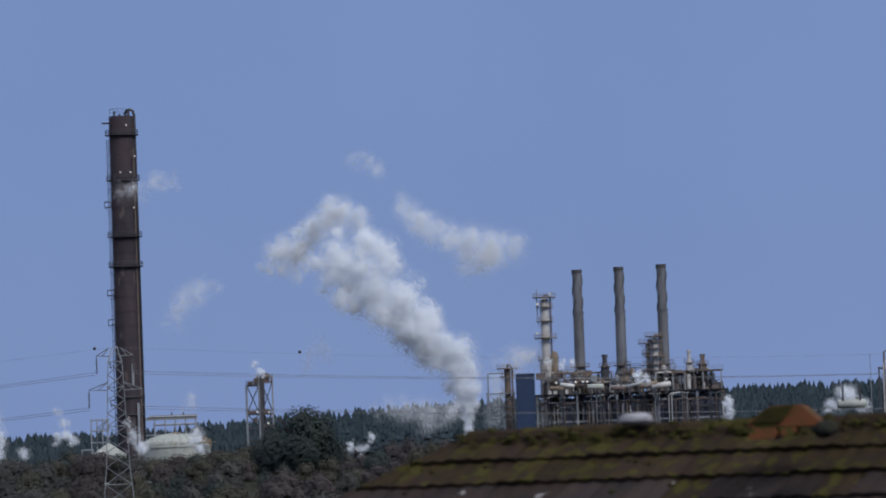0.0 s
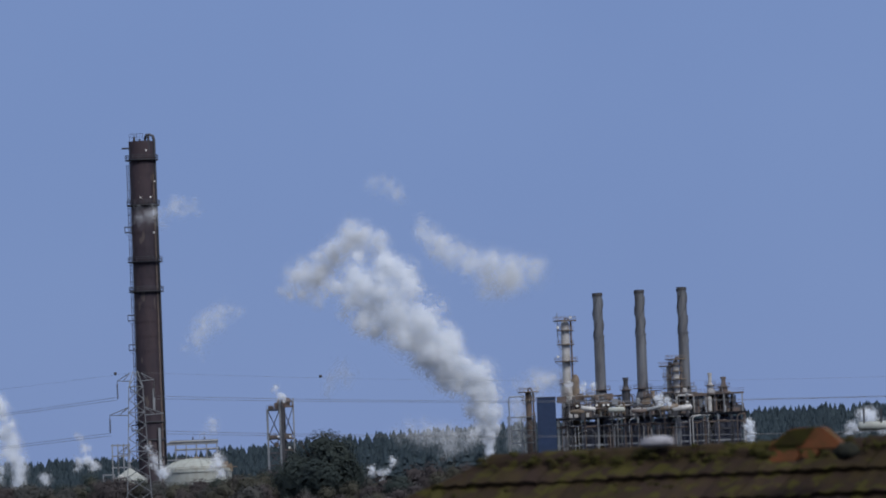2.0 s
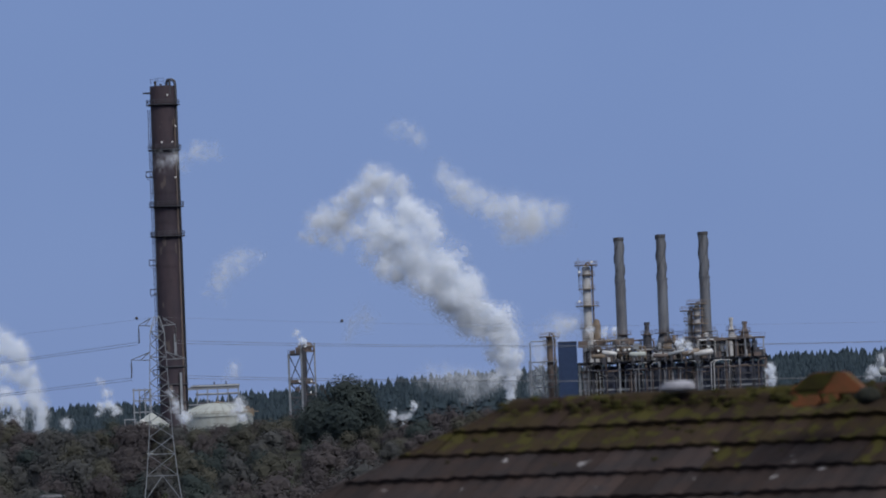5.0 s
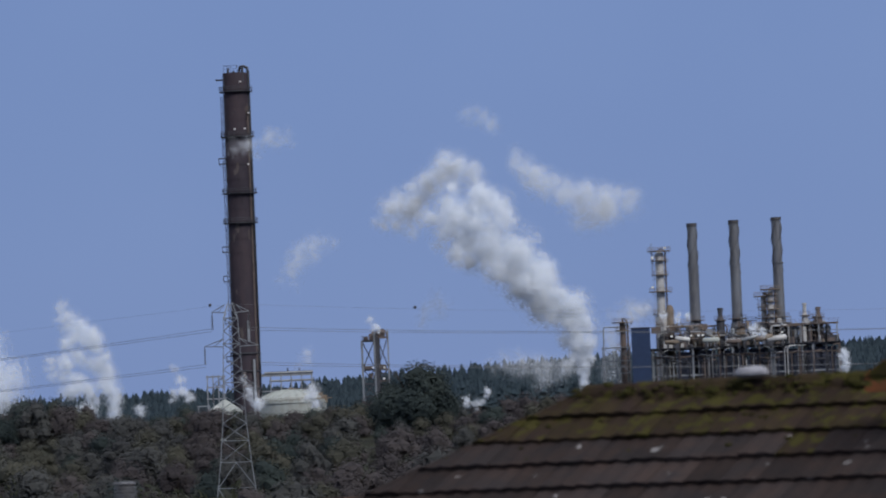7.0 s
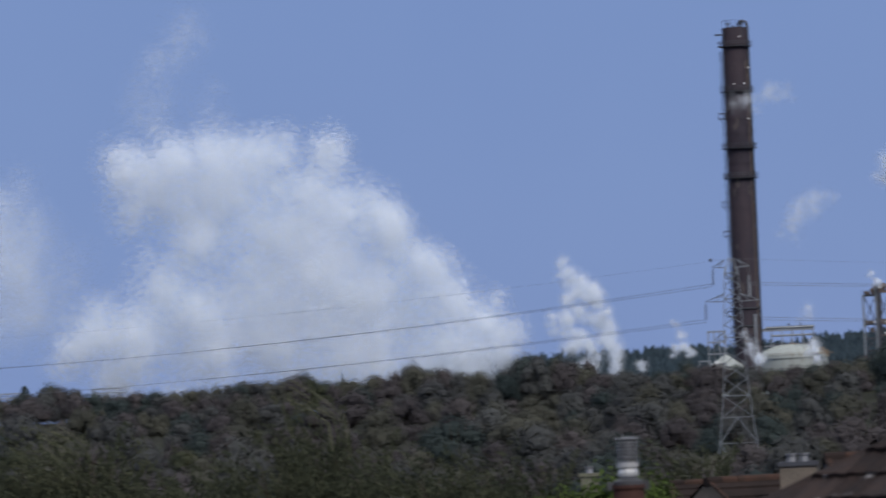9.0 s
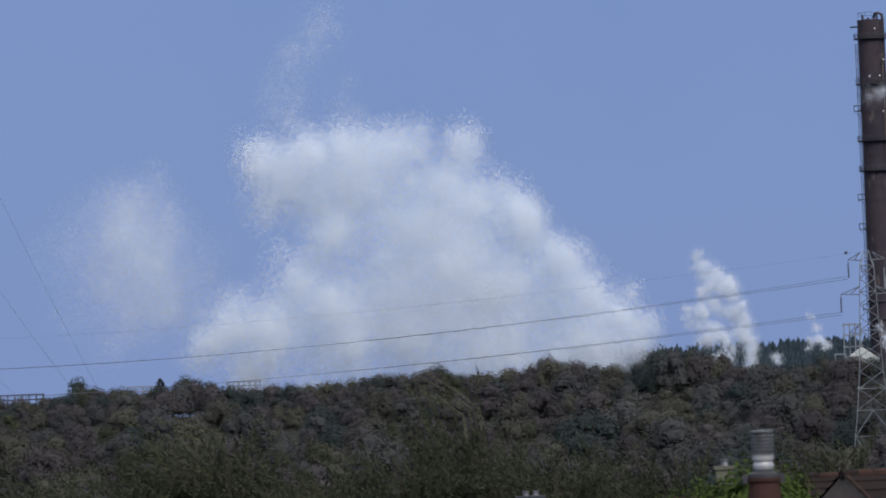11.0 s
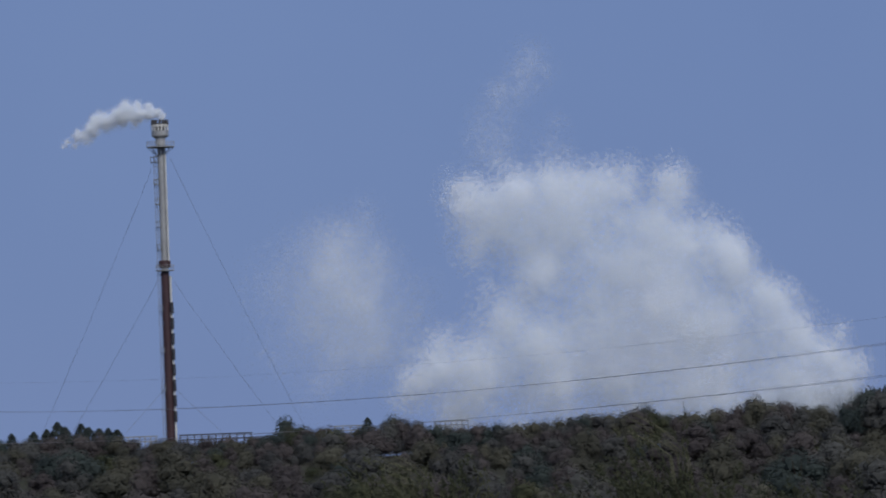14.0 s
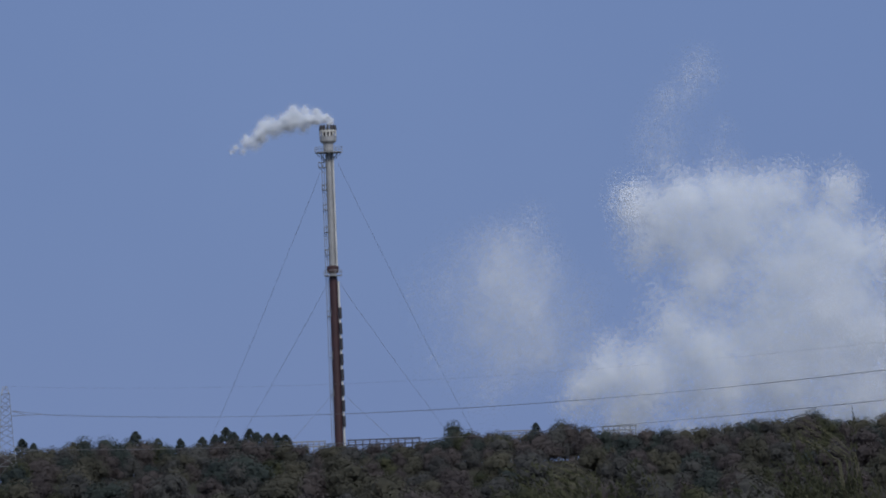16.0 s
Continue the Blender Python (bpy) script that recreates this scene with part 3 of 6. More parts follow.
# wind-bent willows nearer the houses
def willow_crown(rng, strands, leaves):
    """A feathery crown, one unit high: arching strands all swept one way, set with narrow leaves."""
    n = strands
    th = rng.uniform(0, 2 * np.pi, n)
    foot = np.stack([np.cos(th) * 0.16, np.sin(th) * 0.16, rng.uniform(0.0, 0.45, n)], 1) * rng.uniform(0.2, 1.6, (n, 1))
    rise = rng.uniform(0.25, 0.62, n)
    reach = rng.uniform(0.10, 0.38, n)
    wind = np.stack([np.full(n, -0.16), np.zeros(n), np.zeros(n)], 1) * rng.uniform(0.4, 1.5, (n, 1))
    tips = foot + np.stack([np.cos(th) * reach, np.sin(th) * reach, rise], 1) + wind
    mids = foot + np.stack([np.cos(th) * reach * 0.45, np.sin(th) * reach * 0.45, rise * 0.85], 1)
    i = rng.integers(0, n, leaves)
    t = rng.uniform(0.15, 1.0, leaves)[:, None]
    at = foot[i] * (1 - t) ** 2 + mids[i] * 2 * t * (1 - t) + tips[i] * t ** 2
    run = (mids[i] - foot[i]) * (1 - t) + (tips[i] - mids[i]) * t
    run /= np.linalg.norm(run, axis=1, keepdims=True)
    lean = run + rng.normal(size=run.shape) * 0.45
    lean /= np.linalg.norm(lean, axis=1, keepdims=True)
    side = np.cross(lean, rng.normal(size=lean.shape))
    side /= np.linalg.norm(side, axis=1, keepdims=True)
    at = at + rng.normal(size=at.shape) * 0.012
    ln, wd = rng.uniform(0.020, 0.042, (leaves, 1)), rng.uniform(0.006, 0.011, (leaves, 1))
    co = np.stack([at + lean * ln, at - lean * ln * 0.4 + side * wd, at - lean * ln * 0.4 - side * wd], 1).reshape(-1, 3)
    k = 7
    th = rng.uniform(0, 2 * np.pi, k)
    c = np.stack([np.cos(th) * 0.17, np.sin(th) * 0.17, rng.uniform(0.22, 0.50, k)], 1)
    heart = lobes_mesh(c, rng.uniform(0.16, 0.24, k), BALL1, rng, 0.14)
    co = np.concatenate([heart, co])
    return co / np.array([1, 1, np.percentile(co[:, 2], 99.6)])


WILLOWS = [quads_to_mesh("crown", willow_crown(np.random.default_rng(300 + i), 420, 15000), LEAF_NEAR) for i in range(4)]
WILLOW_TRUNK = mesh_of("trunk", trunk_shape(1.0, 0.022, 6, 0.22, np.random.default_rng(77)), BARK)
for i, (az, el, d, w) in enumerate([(-7.55, 0.20, 300, 8.0), (-7.20, 0.06, 296, 7.0), (-7.95, -0.02, 303, 6.5), (-4.75, 0.46, 310, 5.5), (-4.35, 0.0, 305, 6.5), (-5.3, -0.12, 300, 6.5), (-6.45, -0.22, 292, 6.5), (-2.9, -0.22, 310, 7.0), (-0.55, -0.22, 330, 8.0),
                                    (-3.5, -0.25, 290, 6.5), (-6.0, -0.30, 285, 6.0), (-3.95, -0.18, 298, 6.0), (-2.3, -0.30, 300, 6.0), (-9.3, -0.20, 290, 7.0), (-8.6, -0.30, 284, 6.5)]):
    g = ground_z(d)
    ob = base("willow", site(az, d, g) @ pose(0, 0, 0, 0, 0, (-20, 15, 0, 28)[i % 4]), "wind-bent green willow below the hillside wood", "tree", "willows at the foot of the hill")
    ob.scale = (w, w, height(el, d) - g)
    part("trunk", WILLOW_TRUNK, None, ob)
    part("crown", WILLOWS[i % 4], None, ob)
# long bare shoots of the tallest willows, bent by the wind
for az, d, e0, e1, n in ((-4.72, 309, 0.05, 0.72, 13), (-7.62, 301, -0.1, 0.36, 8)):
    ob = base("willow_shoots", site(az, d), "long pale wind-bent willow shoots above the thicket", "branches")
    z0 = height(e0, d) - ground_z(d)
    for i in range(n):
        x, y = RNG.uniform(-0.9, 0.6), RNG.uniform(-0.4, 0.4)
        z1 = height(RNG.uniform(e0 + (e1 - e0) * 0.45, e1), d) - ground_z(d)
        bend = 1.0 + (z1 - z0) * 0.75
        part("shoot", Shape().path([(x + bend * 0.55, y, z0 - 2), (x + bend * 0.42, y, z0 * 0.67 + z1 * 0.33), (x + bend * 0.05, y + 0.1, z0 * 0.33 + z1 * 0.67), (x - bend * 0.45, y + 0.1, z1)], 0.020, 5), WILLOW_SHOOT, ob)


# ---- the tall brown chimney ----
def tall_chimney():
    d = 1500
    k, g = K(d), ground_z(1500)
    Z = lambda el: height(el, d) - g
    ob = base("chimney", site(0.158, d), "tall dark brown steel chimney with ring platforms and caged ladder", "chimney")
    top = Z(4.46)
    prof = [(3.95, 0), (3.85, Z(1.5)), (3.72, Z(2.77)), (3.68, top), (3.35, top), (3.35, top - 8)]
    part("shell", Shape().lathe(prof, 40), RUST, ob, smooth=False)
    for i in range(24):
        z = 4 + i * (top - 5) / 24
        part("seam_band", Shape().lathe([(3.75, z - 0.12), (3.98 - 0.010 * i, z - 0.12), (3.98 - 0.010 * i, z + 0.12), (3.75, z + 0.12)], 40), RUST, ob)
    for el, out in ((4.255, 1.1), (3.745, 1.1), (3.105, 1.3), (2.77, 1.3)):
        z = Z(el)
        part("platform", ring_platform(Shape(), 3.6, z, out + 0.25), DARKSTEEL, ob)
        part("railing", ring_rail(Shape(), 3.75 + out, z, n=18, h=1.3, w=0.13), DARKSTEEL, ob)
    for el in (3.444, 2.446, 2.114, 1.64, 1.206):
        z = Z(el)
        p = part("landing", Shape().box(-5.7, -3.4, -1.2, 1.2, z - 0.2, z), DARKSTEEL, ob)
        s = Shape()
        for x, y in ((-5.7, -1.2), (-5.7, 1.2), (-3.7, -1.2), (-3.7, 1.2), (-4.5, -1.2)):
            s.beam((x, y, z), (x, y, z + 1.5), 0.2)
        s.beam((-5.7, -1.2, z + 1.5), (-3.7, -1.2, z + 1.5), 0.2).beam((-5.7, 1.2, z + 1.5), (-3.7, 1.2, z + 1.5), 0.2).beam((-5.7, -1.2, z + 1.5), (-5.7, 1.2, z + 1.5), 0.2)
        s.beam((-5.7, 0, z - 0.2), (-3.6, 0, z - 2.0), 0.08)
        part("railing", s, DARKSTEEL, p)
    part("ladder", ladder(Shape(), -4.25, -0.4, 2, Z(4.2), 0.55, 0.16), DARKSTEEL, ob)
    for i in range(40):
        z = 4 + i * (Z(4.2) - 4) / 40
        part("cage_hoop", Shape().path([(-3.9, -0.8, z), (-4.55, -0.8, z), (-4.65, -0.2, z), (-4.1, 0.1, z)], 0.07, 4), DARKSTEEL, ob)
    part("riser_pipe", Shape().path([(3.95, -0.6, 1), (3.85, -0.6, top + 0.2), (3.6, -0.6, top + 1.5), (2.6, -0.6, top + 2.0), (1.6, -0.6, top + 1.9), (1.2, -0.5, top + 0.6)], 0.42, 8), DARKSTEEL, ob, "dark riser pipe with gooseneck top", smooth=True)
    part("cable_tray", Shape().box(3.1, 3.5, -2.4, -2.0, 2, top - 10), BROWN, ob)
    # burner head frame above the rim
    s = Shape()
    for x, y in ((-3.4, -1.5), (-3.4, 1.5), (-1.2, -3.2), (-1.2, 3.2), (0.6, -3.5)):
        s.beam((x, y, top - 5), (x, y, top + 2.2), 0.09)
    s.beam((-3.4, -1.5, top + 2.2), (0.6, -3.5, top + 2.2), 0.08).beam((-3.4, 1.5, top + 2.2), (-1.2, 3.2, top + 2.2), 0.08).beam((-3.4, -1.5, top + 2.2), (-3.4, 1.5, top + 2.2), 0.08)
    s.beam((-3.4, -1.5, top + 1.2), (0.6, -3.5, top + 1.2), 0.07)
    part("rim_railing", s, DARKSTEEL, ob)
    part("rim_walkway", Shape().box(-5.8, -2.8, -1.6, 1.6, top - 2.0, top - 1.75), DARKSTEEL, ob)
    for x in (-2.0, -0.4, 1.3, 2.2):
        part("vent_pipe", Shape().tube((x, -2.6, top - 3), (x, -2.6, top + RNG.uniform(0.4, 1.6)), 0.35, n=8), DARKSTEEL, ob)
    for el, x in ((3.82, -0.7), (3.82, 2.3), (4.35, 1.4), (3.42, 2.9), (4.0, 3.6)):
        part("lamp", Shape().lathe([(0.02, -0.24), (0.2, -0.2), (0.26, 0), (0.2, 0.2), (0.02, 0.24)], 8), LAMPGLASS, ob, "small white lamp housing").location = (x, -4.7 if abs(x) < 3 else -3.2, Z(el))
    for x, el0, el1, m in ((1.1, 1.42, 1.66, STEEL), (2.4, 0.78, 1.22, STEEL), (-0.6, 0.9, 1.1, BROWN), (2.2, 0.55, 0.72, STEEL)):
        part("inlet_duct", Shape().box(x - 0.35, x + 0.35, -4.25, -3.4, Z(el0), Z(el1)), m, ob)
    for z in (Z(1.3), Z(1.1), Z(0.9)):
        part("base_flange", Shape().lathe([(3.9, z - 0.5), (4.5, z - 0.4), (4.5, z), (3.9, z)], 30), DARKSTEEL, ob)


tall_chimney()


# ---- three slim furnace stacks ----
def furnace_stack(az, top_el):
    d = 1600
    g = ground_z(d)
    Z = lambda el: height(el, d) - g
    ob = base("furnace_stack", site(az, d), "slim grey steel furnace stack with spiral strakes near its top", "chimney", "furnace stacks")
    top = Z(top_el)
    prof = [(2.3, 0), (2.3, Z(1.36)), (1.68, Z(1.44)), (1.62, Z(2.06)), (1.80, Z(2.06)), (1.80, Z(2.075)), (1.48, Z(2.075)), (1.48, top), (1.4, top), (1.4, top - 5)]
    part("shaft", Shape().lathe(prof, 28), STACK, ob)
    part("rim", Shape().lathe([(1.48, top - 1.0), (1.62, top - 1.0), (1.62, top + 0.1), (1.4, top + 0.1)], 28), STACKDARK, ob, "soot-dark rim")
    for start in range(3):
        s = Shape()
        n = 40
        for i in range(n + 1):
            t = start * 2.094 + i / n * 2 * math.pi * 0.8
            z = top - 0.5 - (n - i) / n * 16.5
            for r, dz in ((1.40, -0.06), (1.76, -0.06), (1.76, 0.08), (1.40, 0.08)):
                s.v.append((r * math.cos(t), r * math.sin(t), z + dz))
        for i in range(n):
            s.f += [(4 * i + j, 4 * i + (j + 1) % 4, 4 * i + 4 + (j + 1) % 4, 4 * i + 4 + j) for j in range(4)]
        part("strake", s, STACKDARK, ob)
    part("platform", ring_platform(Shape(), 1.7, Z(1.46), 1.3), BROWN, ob)
    part("railing", ring_rail(Shape(), 3.0, Z(1.46), n=12, w=0.06), BROWN, ob)
    return ob


for az, el in ((5.255, 2.550), (5.728, 2.566), (6.208, 2.578)):
    furnace_stack(az, el)


# ---- process columns ----
def process_column(az, d, top_el, r, platforms, m_shell, label, low_r=None, platform_mat=None):
    g = ground_z(d)
    Z = lambda el: height(el, d) - g
    ob = base("process_column", site(az, d), label, "column")
    top = Z(top_el)
    lr = low_r or r
    zm = Z(platforms[-1])
    part("shell", Shape().lathe([(lr, 0), (lr, zm - 1), (r, zm), (r, top - r * 0.6), (r * 0.75, top - r * 0.2), (0.05, top)], 20), m_shell, ob, smooth=False)
    part("overhead_pipe", Shape().path([(r + 0.5, -0.4, 2), (r + 0.5, -0.4, top - 0.3), (r * 0.6, -0.4, top + 0.9), (0, -0.2, top + 0.8), (0, 0, top - 0.4)], 0.28, 8), BROWN, ob, smooth=True)
    pm = platform_mat or TAN
    for i, el in enumerate(platforms):
        z = Z(el)
        out = 1.3 + 1.0 * (i % 3 == 0)
        part("platform", ring_platform(Shape(), r, z, out, n=14), pm, ob)
        part("railing", ring_rail(Shape(), r + out, z, n=10, w=0.07), pm, ob)
        part("bracket", Shape().beam((r, 0, z - 1.6), (r + out, 0, z - 0.2), 0.1).beam((-r, 0, z - 1.6), (-r - out, 0, z - 0.2), 0.1), pm, ob)
    part("ladder", ladder(Shape(), -r - 0.6, -0.5, 2, top, 0.5, 0.06), pm, ob)
    return ob


col = process_column(4.875, 1600, 2.25, 1.35, [2.26, 2.15, 1.99, 1.80, 1.55], SILVER, "slender silver-clad process column with ochre platforms", 2.0, TAN)
part("reboiler_column", Shape().lathe([(1.3, 0), (1.3, 37), (0.9, 38.5), (0.05, 39)], 16), TAN, col, "brown side column").location = (2.6, -0.5, 0)
part("vent_mast", Shape().tube((-2.4, 0, 50), (-2.4, 0, 58.5), 0.12, n=6), STEEL, col)
for x, z in ((-2.2, 53.9), (1.9, 56.9), (-2.5, 44.6)):
    part("floodlight", Shape().box(-0.35, 0.35, -0.5, 0.1, -0.35, 0.35), LAMPGLASS, col, "white floodlight").location = (x, -2.2, z)
process_column(4.43, 1590, 1.48, 1.0, [1.47, 1.38, 1.19], BROWN, "short brown process column with ochre platforms")
process_column(6.03, 1592, 1.70, 0.85, [1.70, 1.58, 1.45], SILVER, "pale clad process column beside a furnace stack")
process_column(6.11, 1590, 1.76, 0.95, [1.775, 1.72, 1.64, 1.55, 1.46], SILVER, "pale process column with wide ochre head platform", platform_mat=TAN)


def small_vent(az, d, top_el, low_el, r, m, label):
    g = ground_z(d)
    Z = lambda el: height(el, d) - g
    ob = base("vent_stack", site(az, d), label, "chimney", "small vent stacks")
    part("shaft", Shape().lathe([(r * 1.8, 0), (r * 1.8, Z(low_el)), (r, Z(low_el) + 1.2), (r, Z(top_el) - 0.8), (r * 1.25, Z(top_el) - 0.8), (r * 1.25, Z(top_el)), (r * 0.9, Z(top_el)), (r * 0.9, Z(top_el) - 2)], 14), m, ob)
    part("collar", ring_platform(Shape(), r * 1.5, Z(low_el) + 0.3, 0.9, n=12), BROWN, ob)
    part("railing", ring_rail(Shape(), r * 1.5 + 0.9, Z(low_el) + 0.3, n=9, w=0.07), BROWN, ob)


small_vent(5.535, 1590, 1.585, 1.44, 0.75, DARKSTEEL, "short dark vent stack on the pipe deck")
small_vent(6.487, 1590, 1.60, 1.45, 0.55, SILVER, "short pale vent stack on the pipe deck")
small_vent(6.638, 1590, 1.55, 1.43, 0.70, BROWN, "short brown vent stack on the pipe deck")


# ---- the pipe-rack structure ----
def process_block():
    d = 1590
    g = ground_z(d)
    k = K(d)
    Z = lambda el: height(el, d) - g
    X = lambda az: (az - 5.5) * k
    ob = base("process_structure", site(5.5, d), "long rusty steel process structure crowded with pipes and ducts", "process plant")
    x0, x1 = X(4.76), X(6.86)
    deck, mid, low = Z(1.14), Z(0.97), Z(0.84)
    rng = random.Random(5)
    n = 14
    for i in range(n + 1):
        x = x0 + (x1 - x0) * i / n
        for y in (-6, 0, 7):
            part("column", Shape().box(x - 0.3, x + 0.3, y - 0.3, y + 0.3, 0, deck), [STEEL, DARKSTEEL, BROWN][(i + int(y)) % 3], ob)
    for z, m in ((deck, DARKSTEEL), (mid, DARKSTEEL), (low, STEEL), (Z(1.05), BROWN)):
        for y in (-6, 0, 7):
            part("girder", Shape().box(x0 - 0.6, x1 + 0.6, y - 0.2, y + 0.2, z - 0.35, z + 0.15), m, ob)
    part("deck_plate", Shape().box(x0 - 1, x1 + 1, -7, 8, deck + 0.16, deck + 0.32), DARKSTEEL, ob)
    for i in range(n):
        xa, xb = x0 + (x1 - x0) * i / n, x0 + (x1 - x0) * (i + 1) / n
        if i % 3 == 1:
            part("brace", Shape().beam((xa, -6, 2), (xb, -6, mid), 0.22).beam((xb, -6, 2), (xa, -6, mid), 0.22), DARKSTEEL, ob)
    # furnace casings behind the front columns
    for a0, a1, e1 in ((5.02, 5.22, 1.10), (5.28, 5.46, 1.11), (5.52, 5.78, 1.10), (5.84, 6.02, 1.11), (6.08, 6.44, 1.09), (6.50, 6.82, 1.10)):
        cs = part("furnace_casing", Shape().box(X(a0), X(a1), -3.5, 5.5, 0, Z(e1)), FURNACE, ob, "dark blue ribbed furnace casing")
        for j in range(5):
            xx = X(a0) + (X(a1) - X(a0)) * (j + 0.5) / 5
            part("casing_rib", Shape().box(xx - 0.12, xx + 0.12, -3.8, -3.502, 0, Z(e1) - 0.5), FURNACE, cs)
    # vertical drops and bends in front
    for i in range(70):
        x = rng.uniform(x0, x1)
        z = rng.choice([deck - 0.4, Z(1.06), Z(1.0)])
        r = rng.choice([0.08, 0.10, 0.14, 0.2])
        m = rng.choice([SILVER, STEEL, BROWN, BROWN, DARKSTEEL, DARKSTEEL, FURNACE])
        if rng.random() < 0.07:
            w = rng.uniform(1.2, 2.6)
            pts = [(x, -6.8, z)] + [(x + w * (1 - math.cos(t)) / 2 * 1.0, -6.8, low + 1.2 - 1.2 * math.sin(t)) for t in np.linspace(0, math.pi, 7)] + [(x + w, -6.8, Z(rng.uniform(0.9, 1.05)))]
            part("pipe_loop", Shape().path(pts, r, 8), m, ob, smooth=True)
        else:
            part("pipe_drop", Shape().path([(x, -6.9, 1), (x, -6.9, z - 1), (x + rng.choice([-1, 1]) * 0.8, -6.9, z - 0.2), (x + rng.choice([-2.5, 2.5]), -6.9, z)], r, 8), m, ob, smooth=True)
    # bundles along the deck
    for i in range(64):
        a = rng.uniform(4.80, 6.62)
        ln = rng.uniform(2.5, 14)
        z = Z(rng.uniform(1.165, 1.40))
        y = rng.uniform(-6.5, 5)
        r = rng.choice([0.10, 0.15, 0.2, 0.28])
        xa = X(a)
        xb = min(xa + ln, x1)
        pts = [(xa, y, deck), (xa, y, z - 0.5), (xa + 0.5, y, z), (xb - 0.5, y, z), (xb, y, z - 0.5), (xb, y, deck)]
        part("pipe_run", Shape().path(pts, r, 8), rng.choice([SILVER, BROWN, TAN, STEEL, DARKSTEEL, BROWN, DARKSTEEL]), ob, smooth=True)
    # light upper frames above the deck
    for i in range(56):
        a = rng.uniform(4.80, 6.75)
        h = Z(rng.uniform(1.22, 1.44))
        x, y, w = X(a), rng.uniform(-5, 5), rng.uniform(1.5, 4)
        s = Shape()
        for dx in (0, w):
            for dy in (0, 2.5):
                s.beam((x + dx, y + dy, deck), (x + dx, y + dy, h + 1.1), 0.14)
        for hh in (h, h + 0.55, h + 1.1):
            s.beam((x, y, hh), (x + w, y, hh), 0.09).beam((x, y + 2.5, hh), (x + w, y + 2.5, hh), 0.09)
        s.box(x, x + w, y, y + 2.5, h - 0.2, h)
        part("access_frame", s, rng.choice([BROWN, TAN, STEEL, DARKSTEEL]), ob)
    for i in range(130):
        x, y, w, hh = X(rng.uniform(4.80, 6.80)), rng.uniform(-6.5, 5), rng.uniform(0.3, 1.5), rng.uniform(0.5, 2.6)
        z = deck + 0.33 if rng.random() < 0.5 else Z(rng.uniform(1.17, 1.36))
        m = rng.choice([BROWN, BROWN, DARKSTEEL, STEEL, TAN, SILVER, STACK])
        if rng.random() < 0.5:
            part("equipment_skid", Shape().box(x - w, x + w, y - 0.8, y + 0.8, z, z + hh), m, ob)
        else:
            part("small_vessel", Shape().lathe([(0.05, z - 0.2), (w * 0.6, z), (w * 0.6, z + hh), (w * 0.3, z + hh + 0.3), (0.05, z + hh + 0.35)], 10, (x, y)), m, ob)
    # right-hand upper deck
    zr = Z(1.372)
    part("upper_deck", Shape().box(X(6.10), X(6.86), -5, 4, zr - 0.4, zr), BROWN, ob)
    for i in range(8):
        x = X(6.12) + (X(6.84) - X(6.12)) * i / 7
        part("deck_post", Shape().box(x - 0.2, x + 0.2, -4.9, -4.5, deck, zr - 0.4), [DARKSTEEL, STEEL][i % 2], ob)
    s = Shape()
    for i in range(15):
        x = X(6.10) + (X(6.86) - X(6.10)) * i / 14
        s.beam((x, -5, zr), (x, -5, zr + 1.2), 0.07)
    s.beam((X(6.10), -5, zr + 1.2), (X(6.86), -5, zr + 1.2), 0.07).beam((X(6.10), -5, zr + 0.6), (X(6.86), -5, zr + 0.6), 0.06)
    part("deck_railing", s, BROWN, ob)
    part("deck_mast", Shape().tube((X(6.62), -4, zr), (X(6.62), -4, zr + 5), 0.1, n=6), STEEL, ob)
    for i in range(9):
        x = X(rng.uniform(6.15, 6.8))
        part("deck_vessel", Shape().lathe([(0.05, deck + 0.4), (0.8, deck + 0.7), (0.8, zr - 1.2), (0.05, zr - 0.7)], 12, (x, rng.uniform(-4, 2))), rng.choice([SILVER, BROWN, STEEL, DARKSTEEL]), ob)
    for x in [X(a) for a in (5.20, 5.28, 5.33, 6.22, 5.9, 4.98)]:
        part("floodlight", Shape().box(x - 0.35, x + 0.35, -7.6, -7.0, Z(1.27), Z(1.27) + 0.6), LAMPGLASS, ob, "white floodlight")
    return ob


process_block()


def drum(az, el, d, length, r, m, label, tilt=0.0):
    """A horizontal vessel with dished ends on two saddles."""
    g = ground_z(d)
    z = height(el, d) - g
    ob = base("drum_vessel", site(az, d), label, "vessel", "vessels on the deck")
    s = Shape().lathe([(0.05, -length / 2 - r * 0.5), (r * 0.6, -length / 2 - r * 0.38), (r, -length / 2), (r, length / 2), (r * 0.6, length / 2 + r * 0.38), (0.05, length / 2 + r * 0.5)], 18)
    b = part("shell", s, m, ob, smooth=True)
    b.matrix_basis = pose(0, 0, z, 0, 90 + tilt, 0)
    for x in (-length / 3, length / 3):
        part("saddle", Shape().box(x - 0.3, x + 0.3, -r * 0.8, r * 0.8, 24.0, z - r * 0.6), DARKSTEEL, ob)
    part("manway", Shape().tube((length / 5, 0, z + r * 0.9), (length / 5, 0, z + r + 0.5), r * 0.35, n=10), m, ob)


